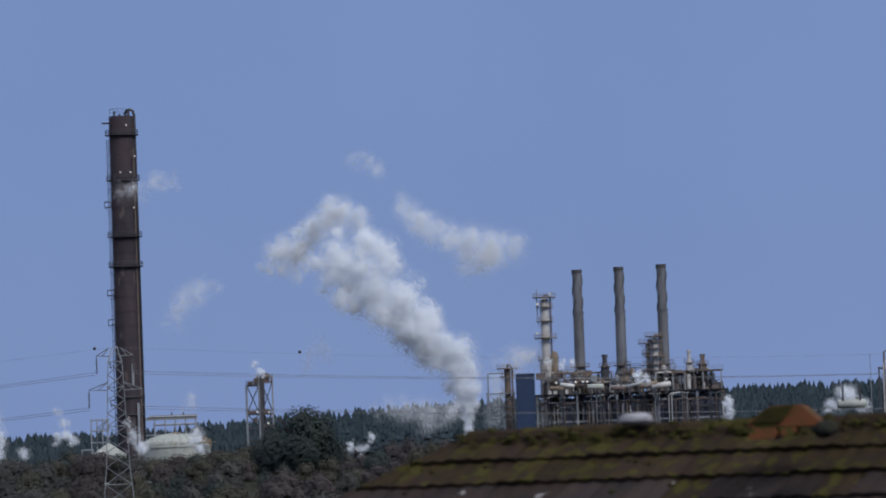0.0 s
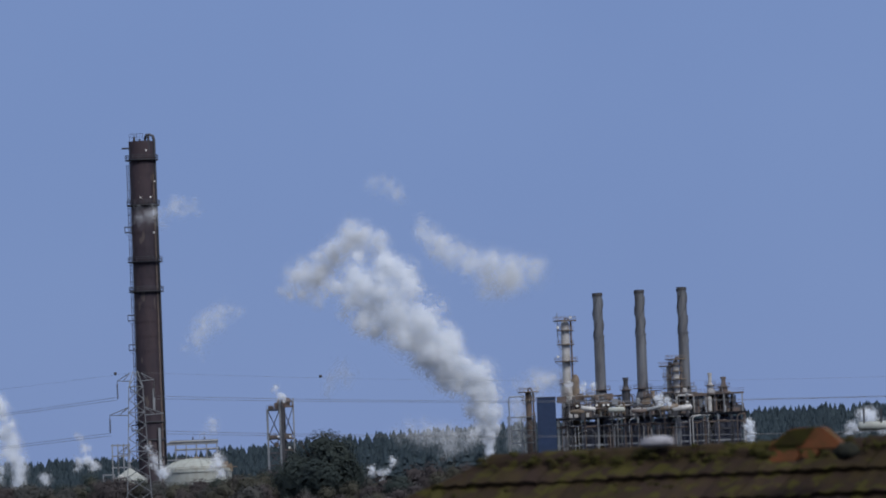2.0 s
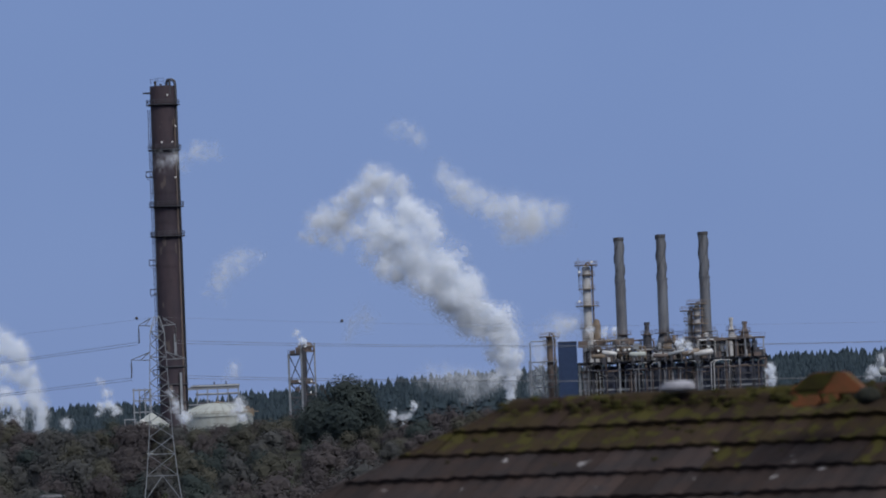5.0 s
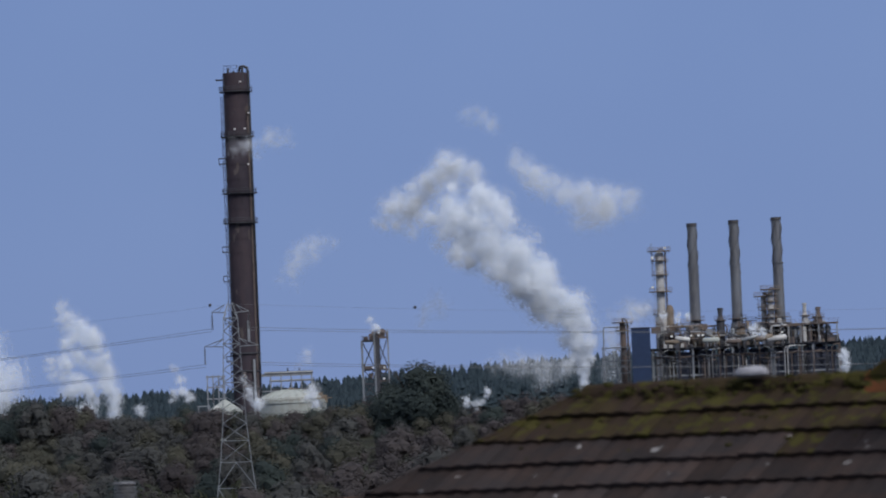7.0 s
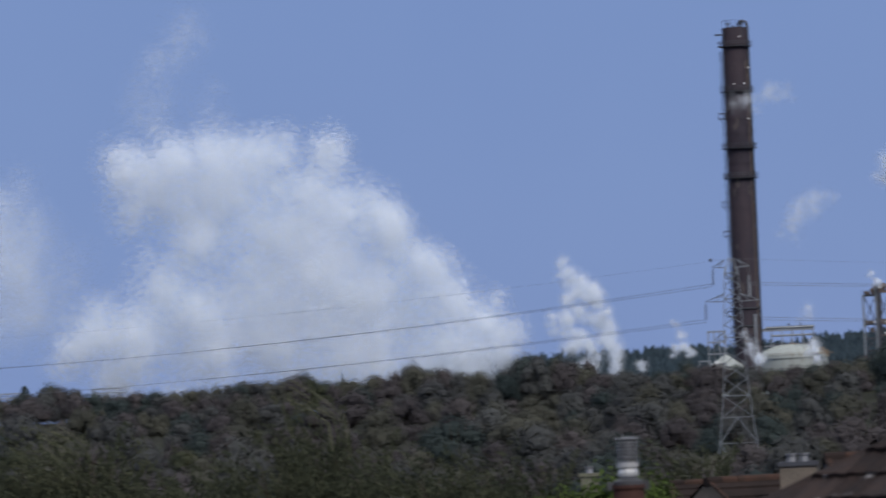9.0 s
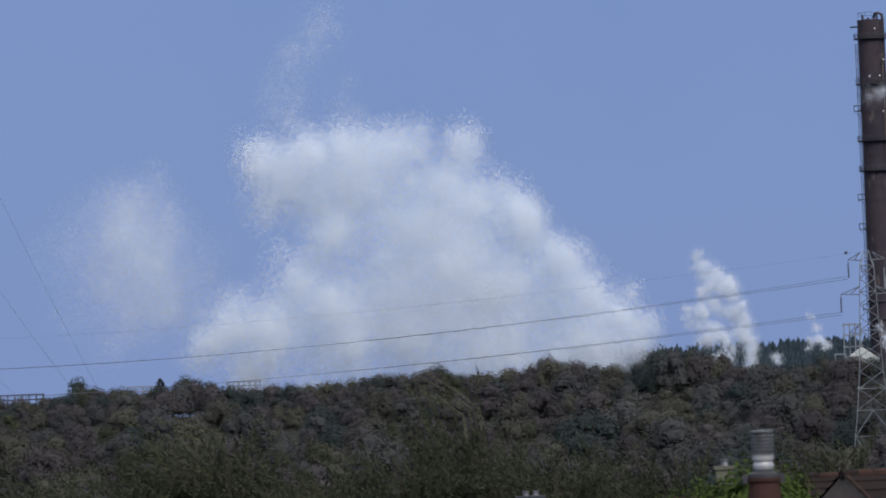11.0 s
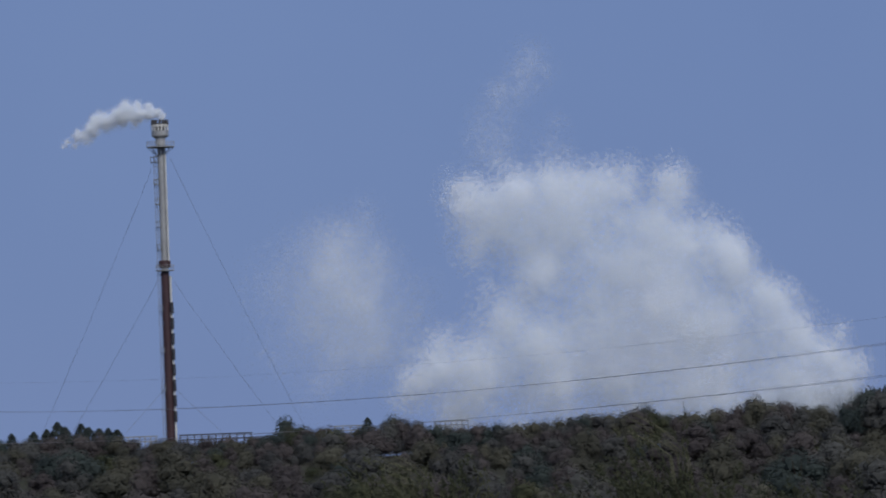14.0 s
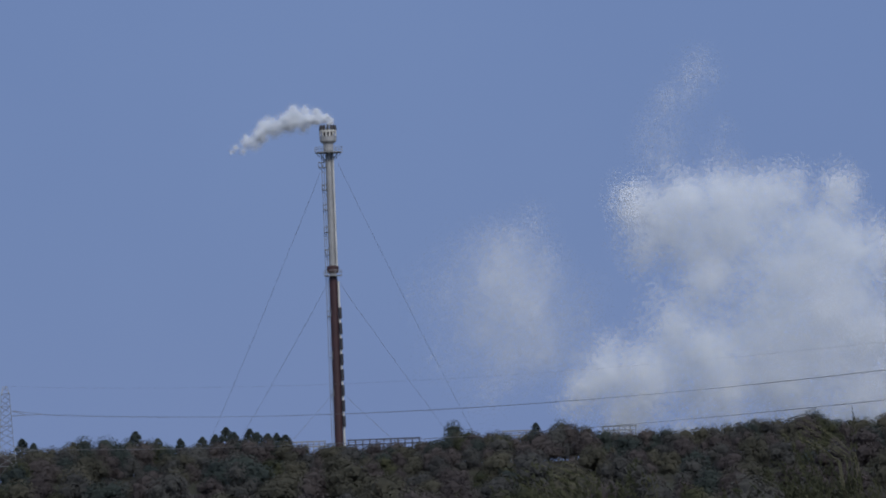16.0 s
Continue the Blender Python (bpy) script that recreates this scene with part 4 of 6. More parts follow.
for az, el, ln, r, m, words, tilt in [
        (5.10, 1.25, 4.0, 0.75, SILVER, "silver horizontal vessel among pipes", 8), (5.42, 1.225, 4.5, 0.85, CREAM, "cream horizontal vessel on the deck", 0),
        (5.86, 1.23, 5.0, 0.6, STEEL, "grey duct vessel on the deck", -14), (6.02, 1.225, 5.0, 0.85, TAN, "ochre clad exchanger on the deck", -10),
        (6.16, 1.215, 5.5, 0.95, SILVER, "silver exchanger at the deck's edge", -6), (5.68, 1.20, 4.0, 0.7, BROWN, "rusty vessel on the deck", 0),
        (4.98, 1.22, 4.0, 0.7, TAN, "ochre vessel near the tall column", 0)]:
    drum(az, el, 1579, ln, r, m, words, tilt)

# navy clad tower
d = 1575
s = Shape().box(-2.85, 2.85, -3, 3, 0, height(1.39, d) - ground_z(d))
ob = base("clad_tower", site(4.628, d), "plain navy blue clad tower among steelwork", "tower")
part("cladding", s, NAVY, ob)
part("coping", Shape().box(-3.0, 3.0, -3.15, 3.15, height(1.39, d) - ground_z(d), height(1.40, d) - ground_z(d)), DARKSTEEL, ob)
for i in range(9):
    x = -2.85 + i * 5.7 / 8
    part("cladding_rib", Shape().box(x - 0.08, x + 0.08, -3.12, -3.0, 0, height(1.385, d) - ground_z(d)), NAVY, ob)


# steel frame left of the navy tower
def steel_frame(az0, az1, el_top, d, levels, nx, depth, label, name="steel_gantry", m=None, braces=True, w=0.28, mid_posts=()):
    g = ground_z(d)
    k = K(d)
    half = (az1 - az0) * k / 2
    top = height(el_top, d) - g
    ob = base(name, site((az0 + az1) / 2, d), label, "steelwork")
    m = m or STEEL
    xs = [-half + 2 * half * i / nx for i in range(nx + 1)]
    for x in xs:
        for y in (0, depth):
            part("post", Shape().box(x - w / 2, x + w / 2, y - w / 2, y + w / 2, 0, top), m, ob)
    for el in levels:
        z = height(el, d) - g
        for y in (0, depth):
            part("beam", Shape().box(-half - w, half + w, y - w * 0.4, y + w * 0.4, z - w, z), m, ob)
        for x in xs:
            part("cross_beam", Shape().box(x - w * 0.35, x + w * 0.35, 0, depth, z - w, z - 0.02), m, ob)
    if braces:
        zs = [0] + sorted(height(e, d) - g for e in levels)
        for i in range(len(zs) - 1):
            for a, b in zip(xs, xs[1:]):
                part("brace", Shape().beam((a, 0, zs[i]), (b, 0, zs[i + 1]), w * 0.5).beam((b, 0, zs[i]), (a, 0, zs[i + 1]), w * 0.5), m, ob)
    return ob


steel_frame(4.19, 4.50, 1.20, 1585, (1.19, 1.04, 0.9), 2, 5, "grey braced steel frame carrying pipework")
fr = base("gantry_pipe", site(4.2, 1580), "tall bent grey pipe beside the steel frame", "pipe")
part("pipe", Shape().path([(0.2, 0, 0), (0.2, 0, height(1.40, 1580) - ground_z(1580)), (0.6, 0, height(1.417, 1580) - ground_z(1580)), (5.0, 0, height(1.417, 1580) - ground_z(1580))], 0.2, 8), STEEL, fr)

# lattice tower with hoist gear
tw = base("steel_tower", site(1.472, 1500), "dark braced steel tower with rusty machinery on its taller half", "steelwork")
Zt = lambda el: height(el, 1500) - ground_z(1500)
for x, el, w, m in ((0.0, 1.385, 0.62, PYLON), (3.75, 1.46, 0.62, PYLON), (4.45, 1.48, 0.85, DARKSTEEL), (7.75, 1.50, 0.42, STEEL)):
    for y in (0, 5):
        part("post", Shape().box(x - w / 2, x + w / 2, y - w / 2, y + w / 2, 0, Zt(el)), m if y == 0 else DARKSTEEL, tw)
for x0, x1, els, m in ((0.0, 3.75, (1.385, 1.06, 0.90, 0.76), DARKSTEEL), (4.45, 7.75, (1.42, 1.06, 0.93, 0.80), BROWN)):
    for el in els:
        for y in (0, 5):
            part("beam", Shape().box(x0 + 0.3, x1 - 0.2, y - 0.22, y + 0.22, Zt(el) - 0.45, Zt(el)), m, tw)
    for y in (0, 5):
        for e0, e1 in zip(els[1:], els):
            zm, xm = (Zt(e0) + Zt(e1)) / 2, (x0 + x1) / 2
            part("brace", Shape().beam((x0, y, Zt(e1)), (xm, y, zm), 0.24).beam((x1, y, Zt(e1)), (xm, y, zm), 0.24).beam((x0, y, Zt(e0)), (xm, y, zm), 0.24).beam((x1, y, Zt(e0)), (xm, y, zm), 0.24), DARKSTEEL, tw)
part("hoist_drum", Shape().lathe([(0.3, Zt(1.40)), (1.3, Zt(1.42)), (1.45, Zt(1.47)), (0.9, Zt(1.495)), (0.1, Zt(1.50))], 14, (5.6, 2)), BROWN, tw, "rusty hoist drum")
part("head_arch", Shape().path([(4.6, -0.3, Zt(1.42)), (4.7, -0.3, Zt(1.48)), (5.4, -0.3, Zt(1.505)), (6.6, -0.3, Zt(1.50)), (7.4, -0.3, Zt(1.46)), (7.7, -0.3, Zt(1.40))], 0.22, 6), BROWN, tw)
part("downcomer", Shape().tube((4.9, 2, 0), (4.9, 2, Zt(1.42)), 0.5, n=12), DARKSTEEL, tw)
for x, el, w, h in ((1.2, 1.385, 1.6, 1.0), (2.7, 1.385, 1.1, 1.9), (3.4, 1.385, 1.0, 2.6), (1.6, 1.06, 2.4, 0.9), (6.0, 1.06, 2.2, 1.1), (2.5, 0.96, 1.2, 1.3)):
    part("machine_box", Shape().box(x - w / 2, x + w / 2, 0.3, 2.6, Zt(el), Zt(el) + h), BROWN, tw)
for el, xa, xb in ((1.385, -0.2, 3.9), (1.06, -0.2, 7.9)):
    s = Shape()
    for i in range(9):
        x = xa + (xb - xa) * i / 8
        s.beam((x, -0.5, Zt(el)), (x, -0.5, Zt(el) + 1.2), 0.08)
    s.beam((xa, -0.5, Zt(el) + 1.2), (xb, -0.5, Zt(el) + 1.2), 0.08)
    part("railing", s, DARKSTEEL, tw)
for x, el in ((2.98, 1.066), (6.5, 1.061), (6.2, 0.934), (5.0, 1.455)):
    part("floodlight", Shape().box(x - 0.28, x + 0.28, -1.0, -0.6, Zt(el), Zt(el) + 0.5), LAMPGLASS, tw, "white floodlight")

# ---- storage tanks and their pipe rack ----
d = 1480
g = ground_z(d)
Zk = lambda el: height(el, d) - g
ob = base("storage_tank", site(0.665, d), "pale domed storage tank with roof walkway", "tank")
R0 = 9.9
dome = [(R0 * math.cos(t), Zk(0.72) + (Zk(0.86) - Zk(0.72)) * math.sin(t)) for t in np.linspace(0, math.pi / 2 - 0.01, 9)]
part("shell", Shape().lathe([(R0, 0), (R0, Zk(0.705)), (R0 + 0.3, Zk(0.705)), (R0 + 0.3, Zk(0.718))] + dome, 48), CREAM, ob)
for i in range(12):
    t = -math.pi * i / 11
    s = Shape().path([(R0 * math.cos(a) * math.cos(t), R0 * math.cos(a) * math.sin(t), 0.12 + Zk(0.72) + (Zk(0.86) - Zk(0.72)) * math.sin(a)) for a in np.linspace(0, 1.5, 7)], 0.12, 5)
    part("roof_rib", s, CREAM, ob)
part("railing", ring_rail(Shape(), R0 + 0.2, Zk(0.72), n=36, w=0.07), TAN, ob)
part("roof_stair", Shape().path([(R0 * 0.95, -2.5, Zk(0.735)), (R0 * 0.6, -2.2, Zk(0.82)), (-1, -1, Zk(0.875))], 0.3, 6), TAN, ob)
for x in (2.0, 4.6, 7.2, 9.6):
    part("stair_post", Shape().beam((x, -2.3, Zk(0.72)), (x, -2.3, Zk(0.86) - x * 0.15), 0.12), TAN, ob)
part("edge_walkway", Shape().box(5.0, 11.5, -8.4, -6.9, Zk(0.755) - 0.25, Zk(0.755)), TAN, ob, "ochre walkway round the tank top")
for x, y, h in ((3.6, -6.0, 1.6), (5.5, -5.4, 2.0), (7.0, -4.8, 1.4), (8.2, -3.6, 2.6), (9.4, -2.4, 1.8)):
    part("valve_box", Shape().box(x - 0.7, x + 0.7, y - 0.6, y + 0.6, Zk(0.70), Zk(0.70) + h + 0.4), TAN, ob)
ob = base("storage_tank", site(-0.10, d), "small pale tank with conical roof", "tank")
part("shell", Shape().lathe([(5.0, 0), (5.0, Zk(0.635)), (5.2, Zk(0.635)), (5.2, Zk(0.645)), (0.6, Zk(0.775)), (0.1, Zk(0.78))], 32), CREAM, ob)
part("railing", ring_rail(Shape(), 5.1, Zk(0.645), n=20, w=0.06), STEEL, ob)
part("hatch", Shape().tube((-0.8, -1.5, Zk(0.68)), (-0.8, -1.5, Zk(0.725)), 0.5, n=10), SILVER, ob)
steel_frame(0.31, 0.89, 1.05, 1500, (1.05, 1.035, 0.86), 5, 4, "grey pipe rack behind the domed tank", "pipe_rack", STEEL, False, 0.34)
pr = base("rack_pipes", site(0.66, 1499), "bundle of brown pipes lying on a rack", "pipes")
for i, (z, r) in enumerate(((1.058, 0.3), (1.066, 0.22), (0.968, 0.3), (0.87, 0.25))):
    part("pipe", Shape().path([(-8 + i * 0.7, 0.8 + i * 0.5, height(z, 1499) - ground_z(1499)), (6.5, 0.8 + i * 0.5, height(z, 1499) - ground_z(1499))], r, 8), [STEEL, DARKSTEEL][i % 2], pr)
for x in (-1.0, 2.5):
    part("vent", Shape().tube((x, 1.5, height(1.05, 1499) - ground_z(1499)), (x, 1.5, height(1.105, 1499) - ground_z(1499)), 0.2, n=8), DARKSTEEL, pr)
steel_frame(-0.29, -0.10, 1.06, 1490, (1.05, 0.93, 0.80, 0.68), 3, 4, "grey pipe rack beside the conical tank", "pipe_rack", STEEL, False, 0.34)
steel_frame(-0.40, -0.28, 0.72, 1470, (0.72, 0.62), 1, 3, "low grey pipe support", "pipe_rack", STEEL, False, 0.3)
fl = base("floodlight", site(-0.20, 1465), "floodlight on a short mast by the tanks", "lamp")
part("mast", Shape().tube((0, 0, 0), (0, 0, height(0.68, 1465) - ground_z(1465)), 0.12, n=8), STEEL, fl)
part("lamp_head", Shape().box(-0.5, 0.5, -0.4, 0.2, height(0.68, 1465) - ground_z(1465), height(0.71, 1465) - ground_z(1465)), LAMPGLASS, fl)

# second plant at the far right
sf = steel_frame(8.62, 9.5, 1.33, 1590, (1.33, 1.2, 1.05, 0.9), 5, 6, "dark steel process frame with flat head deck", "process_gantry", DARKSTEEL, True, 0.4)
part("vent", Shape().tube((-9, 1, height(1.33, 1590) - 15), (-9, 1, height(1.52, 1590) - 15), 0.6, n=10), DARKSTEEL, sf)
for i in range(14):
    x = RNG.uniform(-11, 11)
    part("pipe", Shape().path([(x, -0.6, 0), (x, -0.6, 30 + RNG.uniform(-6, 6)), (x + RNG.uniform(1, 4), -0.6, 31 + RNG.uniform(-6, 6))], 0.3, 8), [SILVER, BROWN, STEEL][i % 3], sf)
ma = base("mast", site(8.525, 1560), "thin bare lightning mast", "mast")
part("pole", Shape().tube((0, 0, 0), (0, 0, height(1.49, 1560) - ground_z(1560)), 0.22, 0.08, n=6), STEEL, ma)
drum(8.30, 0.93, 1579, 8.0, 1.4, CREAM, "pale green horizontal vessel by the far frame", 0)


# ---- guyed flare ----
def flare():
    d = 1350
    g, k = ground_z(1350), K(1350)
    Z = lambda el: height(el, d) - g
    ob = base("flare_stack", site(-10.255, d), "guyed flare stack, pale above and maroon below, with slotted tip", "flare")
    part("lower_riser", Shape().lathe([(1.15, 0), (1.1, Z(2.50)), (0.02, Z(2.50))], 20), MAROON, ob, "maroon painted riser")
    part("upper_riser", Shape().lathe([(0.95, Z(2.50)), (0.92, Z(3.95)), (0.02, Z(3.95))], 20), FLAREGREY, ob)
    part("joint_flange", Shape().lathe([(1.0, Z(2.54)), (1.6, Z(2.56)), (1.6, Z(2.62)), (1.0, Z(2.63))], 20), MAROON, ob)
    part("side_pipe", Shape().tube((1.15, -0.7, Z(2.6)), (1.1, -0.7, Z(3.92)), 0.22, n=8), WHITEPAINT, ob, "white steam pipe")
    part("lower_side_pipe", Shape().tube((1.45, -0.6, 0), (1.35, -0.6, Z(2.45)), 0.26, n=8), WHITEPAINT, ob, "white steam pipe")
    for i in range(8):
        z = Z(0.80) + i * (Z(2.2) - Z(0.80)) / 8
        part("pipe_cladding", Shape().tube((1.55, -0.9, z), (1.53, -0.9, z + (Z(2.2) - Z(0.8)) / 8 * 0.72), 0.42, n=8), DARKSTEEL, ob, "dark clad pipe section")
    # burner tip
    z0, z1 = Z(4.03), Z(4.20)
    part("tip_drum", Shape().lathe([(1.35, Z(3.93)), (1.35, z0 - 0.5), (2.1, z0), (2.25, z0 + 0.2), (2.25, z0 + 1.5)], 24), FLAREGREY, ob, "off-white flare tip")
    for i in range(14):
        t = 2 * math.pi * i / 14
        part("tip_vane", Shape().box(-0.2, 0.2, -0.08, 0.08, 0, 1.1), WHITEPAINT, ob).matrix_basis = pose(2.2 * math.cos(t), 2.2 * math.sin(t), z0 + 1.5, 0, 0, math.degrees(t) + 90)
    part("tip_core", Shape().lathe([(1.7, z0 + 0.2), (1.7, z1 - 0.6), (1.4, z1 - 0.6), (1.4, z0 + 1)], 20), STACKDARK, ob, "soot-dark core")
    part("tip_band", Shape().lathe([(2.2, z0 + 2.55), (2.3, z0 + 2.6), (2.3, z1 - 0.9), (2.0, z1 - 0.8)], 24), WHITEPAINT, ob)
    for i in range(12):
        t = 2 * math.pi * i / 12
        part("steam_nozzle", Shape().tube((2.0 * math.cos(t), 2.0 * math.sin(t), z1 - 1.0), (1.9 * math.cos(t), 1.9 * math.sin(t), z1 + 0.35), 0.42, 0.32, n=6), STACKDARK, ob)
    zp = Z(3.915)
    part("head_platform", ring_platform(Shape(), 0.9, zp, 2.8, n=20), FLAREGREY, ob)
    part("head_railing", ring_rail(Shape(), 3.65, zp, n=18, h=1.3, w=0.08), FLAREGREY, ob)
    for t in range(0, 360, 45):
        c, sn = math.cos(radians(t)), math.sin(radians(t))
        part("platform_strut", Shape().beam((0.95 * c, 0.95 * sn, zp - 2.6), (3.4 * c, 3.4 * sn, zp - 0.3), 0.12), FLAREGREY, ob)
    zp = Z(2.52)
    part("mid_platform", ring_platform(Shape(), 1.0, zp, 1.4, n=18), FLAREGREY, ob)
    part("mid_railing", ring_rail(Shape(), 2.4, zp, n=14, h=1.3, w=0.08), FLAREGREY, ob)
    for el, x in ((3.745, -2.8), (3.49, -2.1), (3.265, -1.9), (3.01, -1.9), (2.755, -1.8), (2.06, -2.0), (1.59, -1.9), (1.16, -1.9)):
        z = Z(el)
        p = part("landing", Shape().box(x, -0.8, -0.9, 0.9, z - 0.2, z), PYLON, ob)
        s = Shape()
        for xx in (x, (x - 0.8) / 2, -0.9):
            s.beam((xx, -0.9, z), (xx, -0.9, z + 1.4), 0.15).beam((xx, 0.9, z), (xx, 0.9, z + 1.4), 0.15)
        s.beam((x, -0.9, z + 1.2), (-0.9, -0.9, z + 1.4), 0.15).beam((x, 0.9, z + 1.2), (-0.9, 0.9, z + 1.4), 0.15).beam((x, -0.9, z + 1.2), (x, 0.9, z + 1.4), 0.15)
        s.beam((x, 0, z - 0.2), (-0.9, 0, z - 1.7), 0.09)
        part("railing", s, PYLON, p)
    part("ladder", ladder(Shape(), -1.65, 0, 0, Z(3.9), 0.6, 0.13), PYLON, ob)
    return ob


flare()
for (a0, e0), (a1, e1), dd in (((-10.15, 3.78), (-8.81, 0.85), 40), ((-10.36, 3.68), (-11.66, 0.83), 40), ((-10.19, 2.44), (-9.04, 0.73), 20), ((-10.33, 2.42), (-11.27, 0.88), 20),
                               ((-10.2, 1.2), (-9.75, 0.75), -10), ((-10.3, 1.2), (-10.75, 0.72), -10)):
    p, q = spot(a0, e0, 1350), spot(a1, e1, 1350 + dd)
    q = p + (q - p) * ((p.z - 13.8) / (p.z - q.z))
    mid = (p + q) / 2 - Vector((0, 0, (p.z - q.z) * 0.012))
    solid("guy_wire", Shape().path([p, (p * 3 + mid) / 4 - Vector((0, 0, 0.3)), mid, (q * 3 + mid) / 4, q], 0.036, 5), CABLE, Matrix(), "thin steel guy wire bracing the flare stack", "cable", "flare guys")

steel_frame(-10.80, -10.42, 0.655, 1300, (0.655, 0.60), 6, 3, "low grey pipe rack at the flare's foot", "pipe_rack", STEEL, False, 0.3)
steel_frame(-10.15, -9.35, 0.655, 1300, (0.655, 0.60), 10, 3, "low grey pipe rack at the flare's foot", "pipe_rack", DARKSTEEL, False, 0.3)
steel_frame(-8.40, -8.05, 0.69, 1300, (0.69, 0.64), 4, 3, "low grey pipe rack among trees", "pipe_rack", STEEL, False, 0.28)
steel_frame(-7.27, -6.90, 0.70, 1300, (0.70, 0.655), 6, 3, "low grey pipe rack among trees", "pipe_rack", STEEL, False, 0.28)


# ---- power line ----
def pylon(az, d, top_el, half_foot, arms, label, turn=0.0, droop=2.4):
    """A lattice tower: four legs, bracing, three pairs of arms with hanging insulators. arms: elevation, half length."""
    g = ground_z(d)
    H = height(top_el, d) - g
    ob = base("pylon", site(az, d) @ pose(0, 0, 0, 0, 0, turn), label, "pylon")
    lv = [0, 0.14, 0.26, 0.36, 0.44, 0.51, 0.57, 0.63, 0.69, 0.75, 0.81, 0.87, 0.93, 1.0]
    hw = lambda u: half_foot * float(np.interp(u, [0, 0.26, 0.44, 0.95, 1.0], [1, 0.68, 0.52, 0.30, 0.10]))
    w = 0.10
    for sx in (-1, 1):
        for sy in (-1, 1):
            part("leg", Shape().path([(sx * hw(u), sy * hw(u), u * H) for u in lv], w * 0.7, 4), PYLON, ob)
    for i, (u, v) in enumerate(zip(lv, lv[1:])):
        a, b, z0, z1 = hw(u), hw(v), u * H, v * H
        for j in range(4):
            c, sn = math.cos(j * math.pi / 2), math.sin(j * math.pi / 2)
            P = lambda x, y, z: (x * c - y * sn, x * sn + y * c, z)
            s = Shape()
            if i < 2:
                s.beam(P(-a, -a, z0), P(0, -b, z1), 0.08).beam(P(a, -a, z0), P(0, -b, z1), 0.08) if i == 1 else s.beam(P(-b, -b, z1), P(0, -a, z0), 0.08).beam(P(b, -b, z1), P(0, -a, z0), 0.08)
            else:
                s.beam(P(-a, -a, z0), P(b, -b, z1), 0.065).beam(P(a, -a, z0), P(-b, -b, z1), 0.065)
            if i in (0, 1, 2, 6, 9, 11):
                s.beam(P(-b, -b, z1), P(b, -b, z1), 0.08)
            part("lattice", s, PYLON, ob)
    for el, half in arms:
        z = height(el, d) - g
        u = z / H
        for sg in (-1, 1):
            b = hw(u)
            s = Shape()
            for sy in (-1, 1):
                s.beam((sg * b, sy * b, z - 0.1), (sg * half, 0, z), 0.08).beam((sg * b, sy * b, z + 0.9), (sg * half, 0, z), 0.08)
                s.beam((sg * b, sy * b, z + 0.9), (sg * (b + half) / 2, sy * b / 2, z - 0.05), 0.06)
            arm = part("arm", s, PYLON, ob)
            if droop:
                si = Shape().tube((sg * half, 0, z), (sg * half, 0, z - 0.4), 0.04, n=5)
                for q in range(9):
                    zz = z - 0.4 - q * (droop - 0.5) / 9
                    si.lathe([(0.03, zz), (0.13, zz - 0.05), (0.12, zz - 0.10), (0.03, zz - 0.19)], 8, (sg * half, 0))
                part("insulator", si, GLASSINS, arm, "dark ribbed insulator string")
    return ob


pylon(0.0, 650, 1.87, 2.9, ((1.77, 2.35), (1.385, 3.45), (0.95, 2.6)), "lattice steel pylon standing before the tall chimney")
p2 = pylon(-14.0, 1000, 1.40, 2.6, ((1.07, 7.2), (0.665, 6.0)), "lattice steel tension pylon at the wood's edge", droop=0)


def conductor(p, q, sag, r=0.026, n=28):
    pts = []
    for i in range(n + 1):
        t = i / n
        c = p.lerp(q, t)
        c.z -= 4 * sag * t * (1 - t)
        pts.append(c)
    solid("conductor", Shape().path(pts, r, 5), CABLE, Matrix(), "dark overhead power cable slung between pylons", "cable", "overhead power cables")


far_left = [(-13.58, 1.06, 1000), (-13.64, 0.67, 1000)]
for (a, e), q, sag in zip(((-0.217, 1.555), (-0.303, 1.155)), far_left, (4.1, 3.0)):
    for off in (0, 0.10):
        conductor(spot(a, e + off * 0.3, 650), spot(q[0], q[1] + off * 0.1, q[2] + 6 * off), sag + 3 * off)
for a, e, a1, e1, sag in ((0.207, 1.555, 14.0, 1.30, 2.0), (0.31, 1.155, 14.0, 0.92, 2.0)):
    for off in (0, 0.10):
        conductor(spot(a, e + off * 0.3, 650), spot(a1, e1 + off * 0.2, 760), sag + 2 * off)
conductor(spot(0, 1.86, 650), spot(-14.0, 1.40, 1000), 4.0, 0.010)
conductor(spot(0, 1.86, 650), spot(14.0, 1.55, 760), 2.6, 0.010)
for a, e in ((-0.225, 1.853), (2.09, 1.737)):
    solid("marker_ball", Shape().lathe([(0.01, -0.22), (0.15, -0.16), (0.22, 0), (0.15, 0.16), (0.01, 0.22)], 12), DARKSTEEL, Matrix.Translation(spot(a, e, 650)), "small dark marker ball on the earth wire", "marker", "earth wire markers")


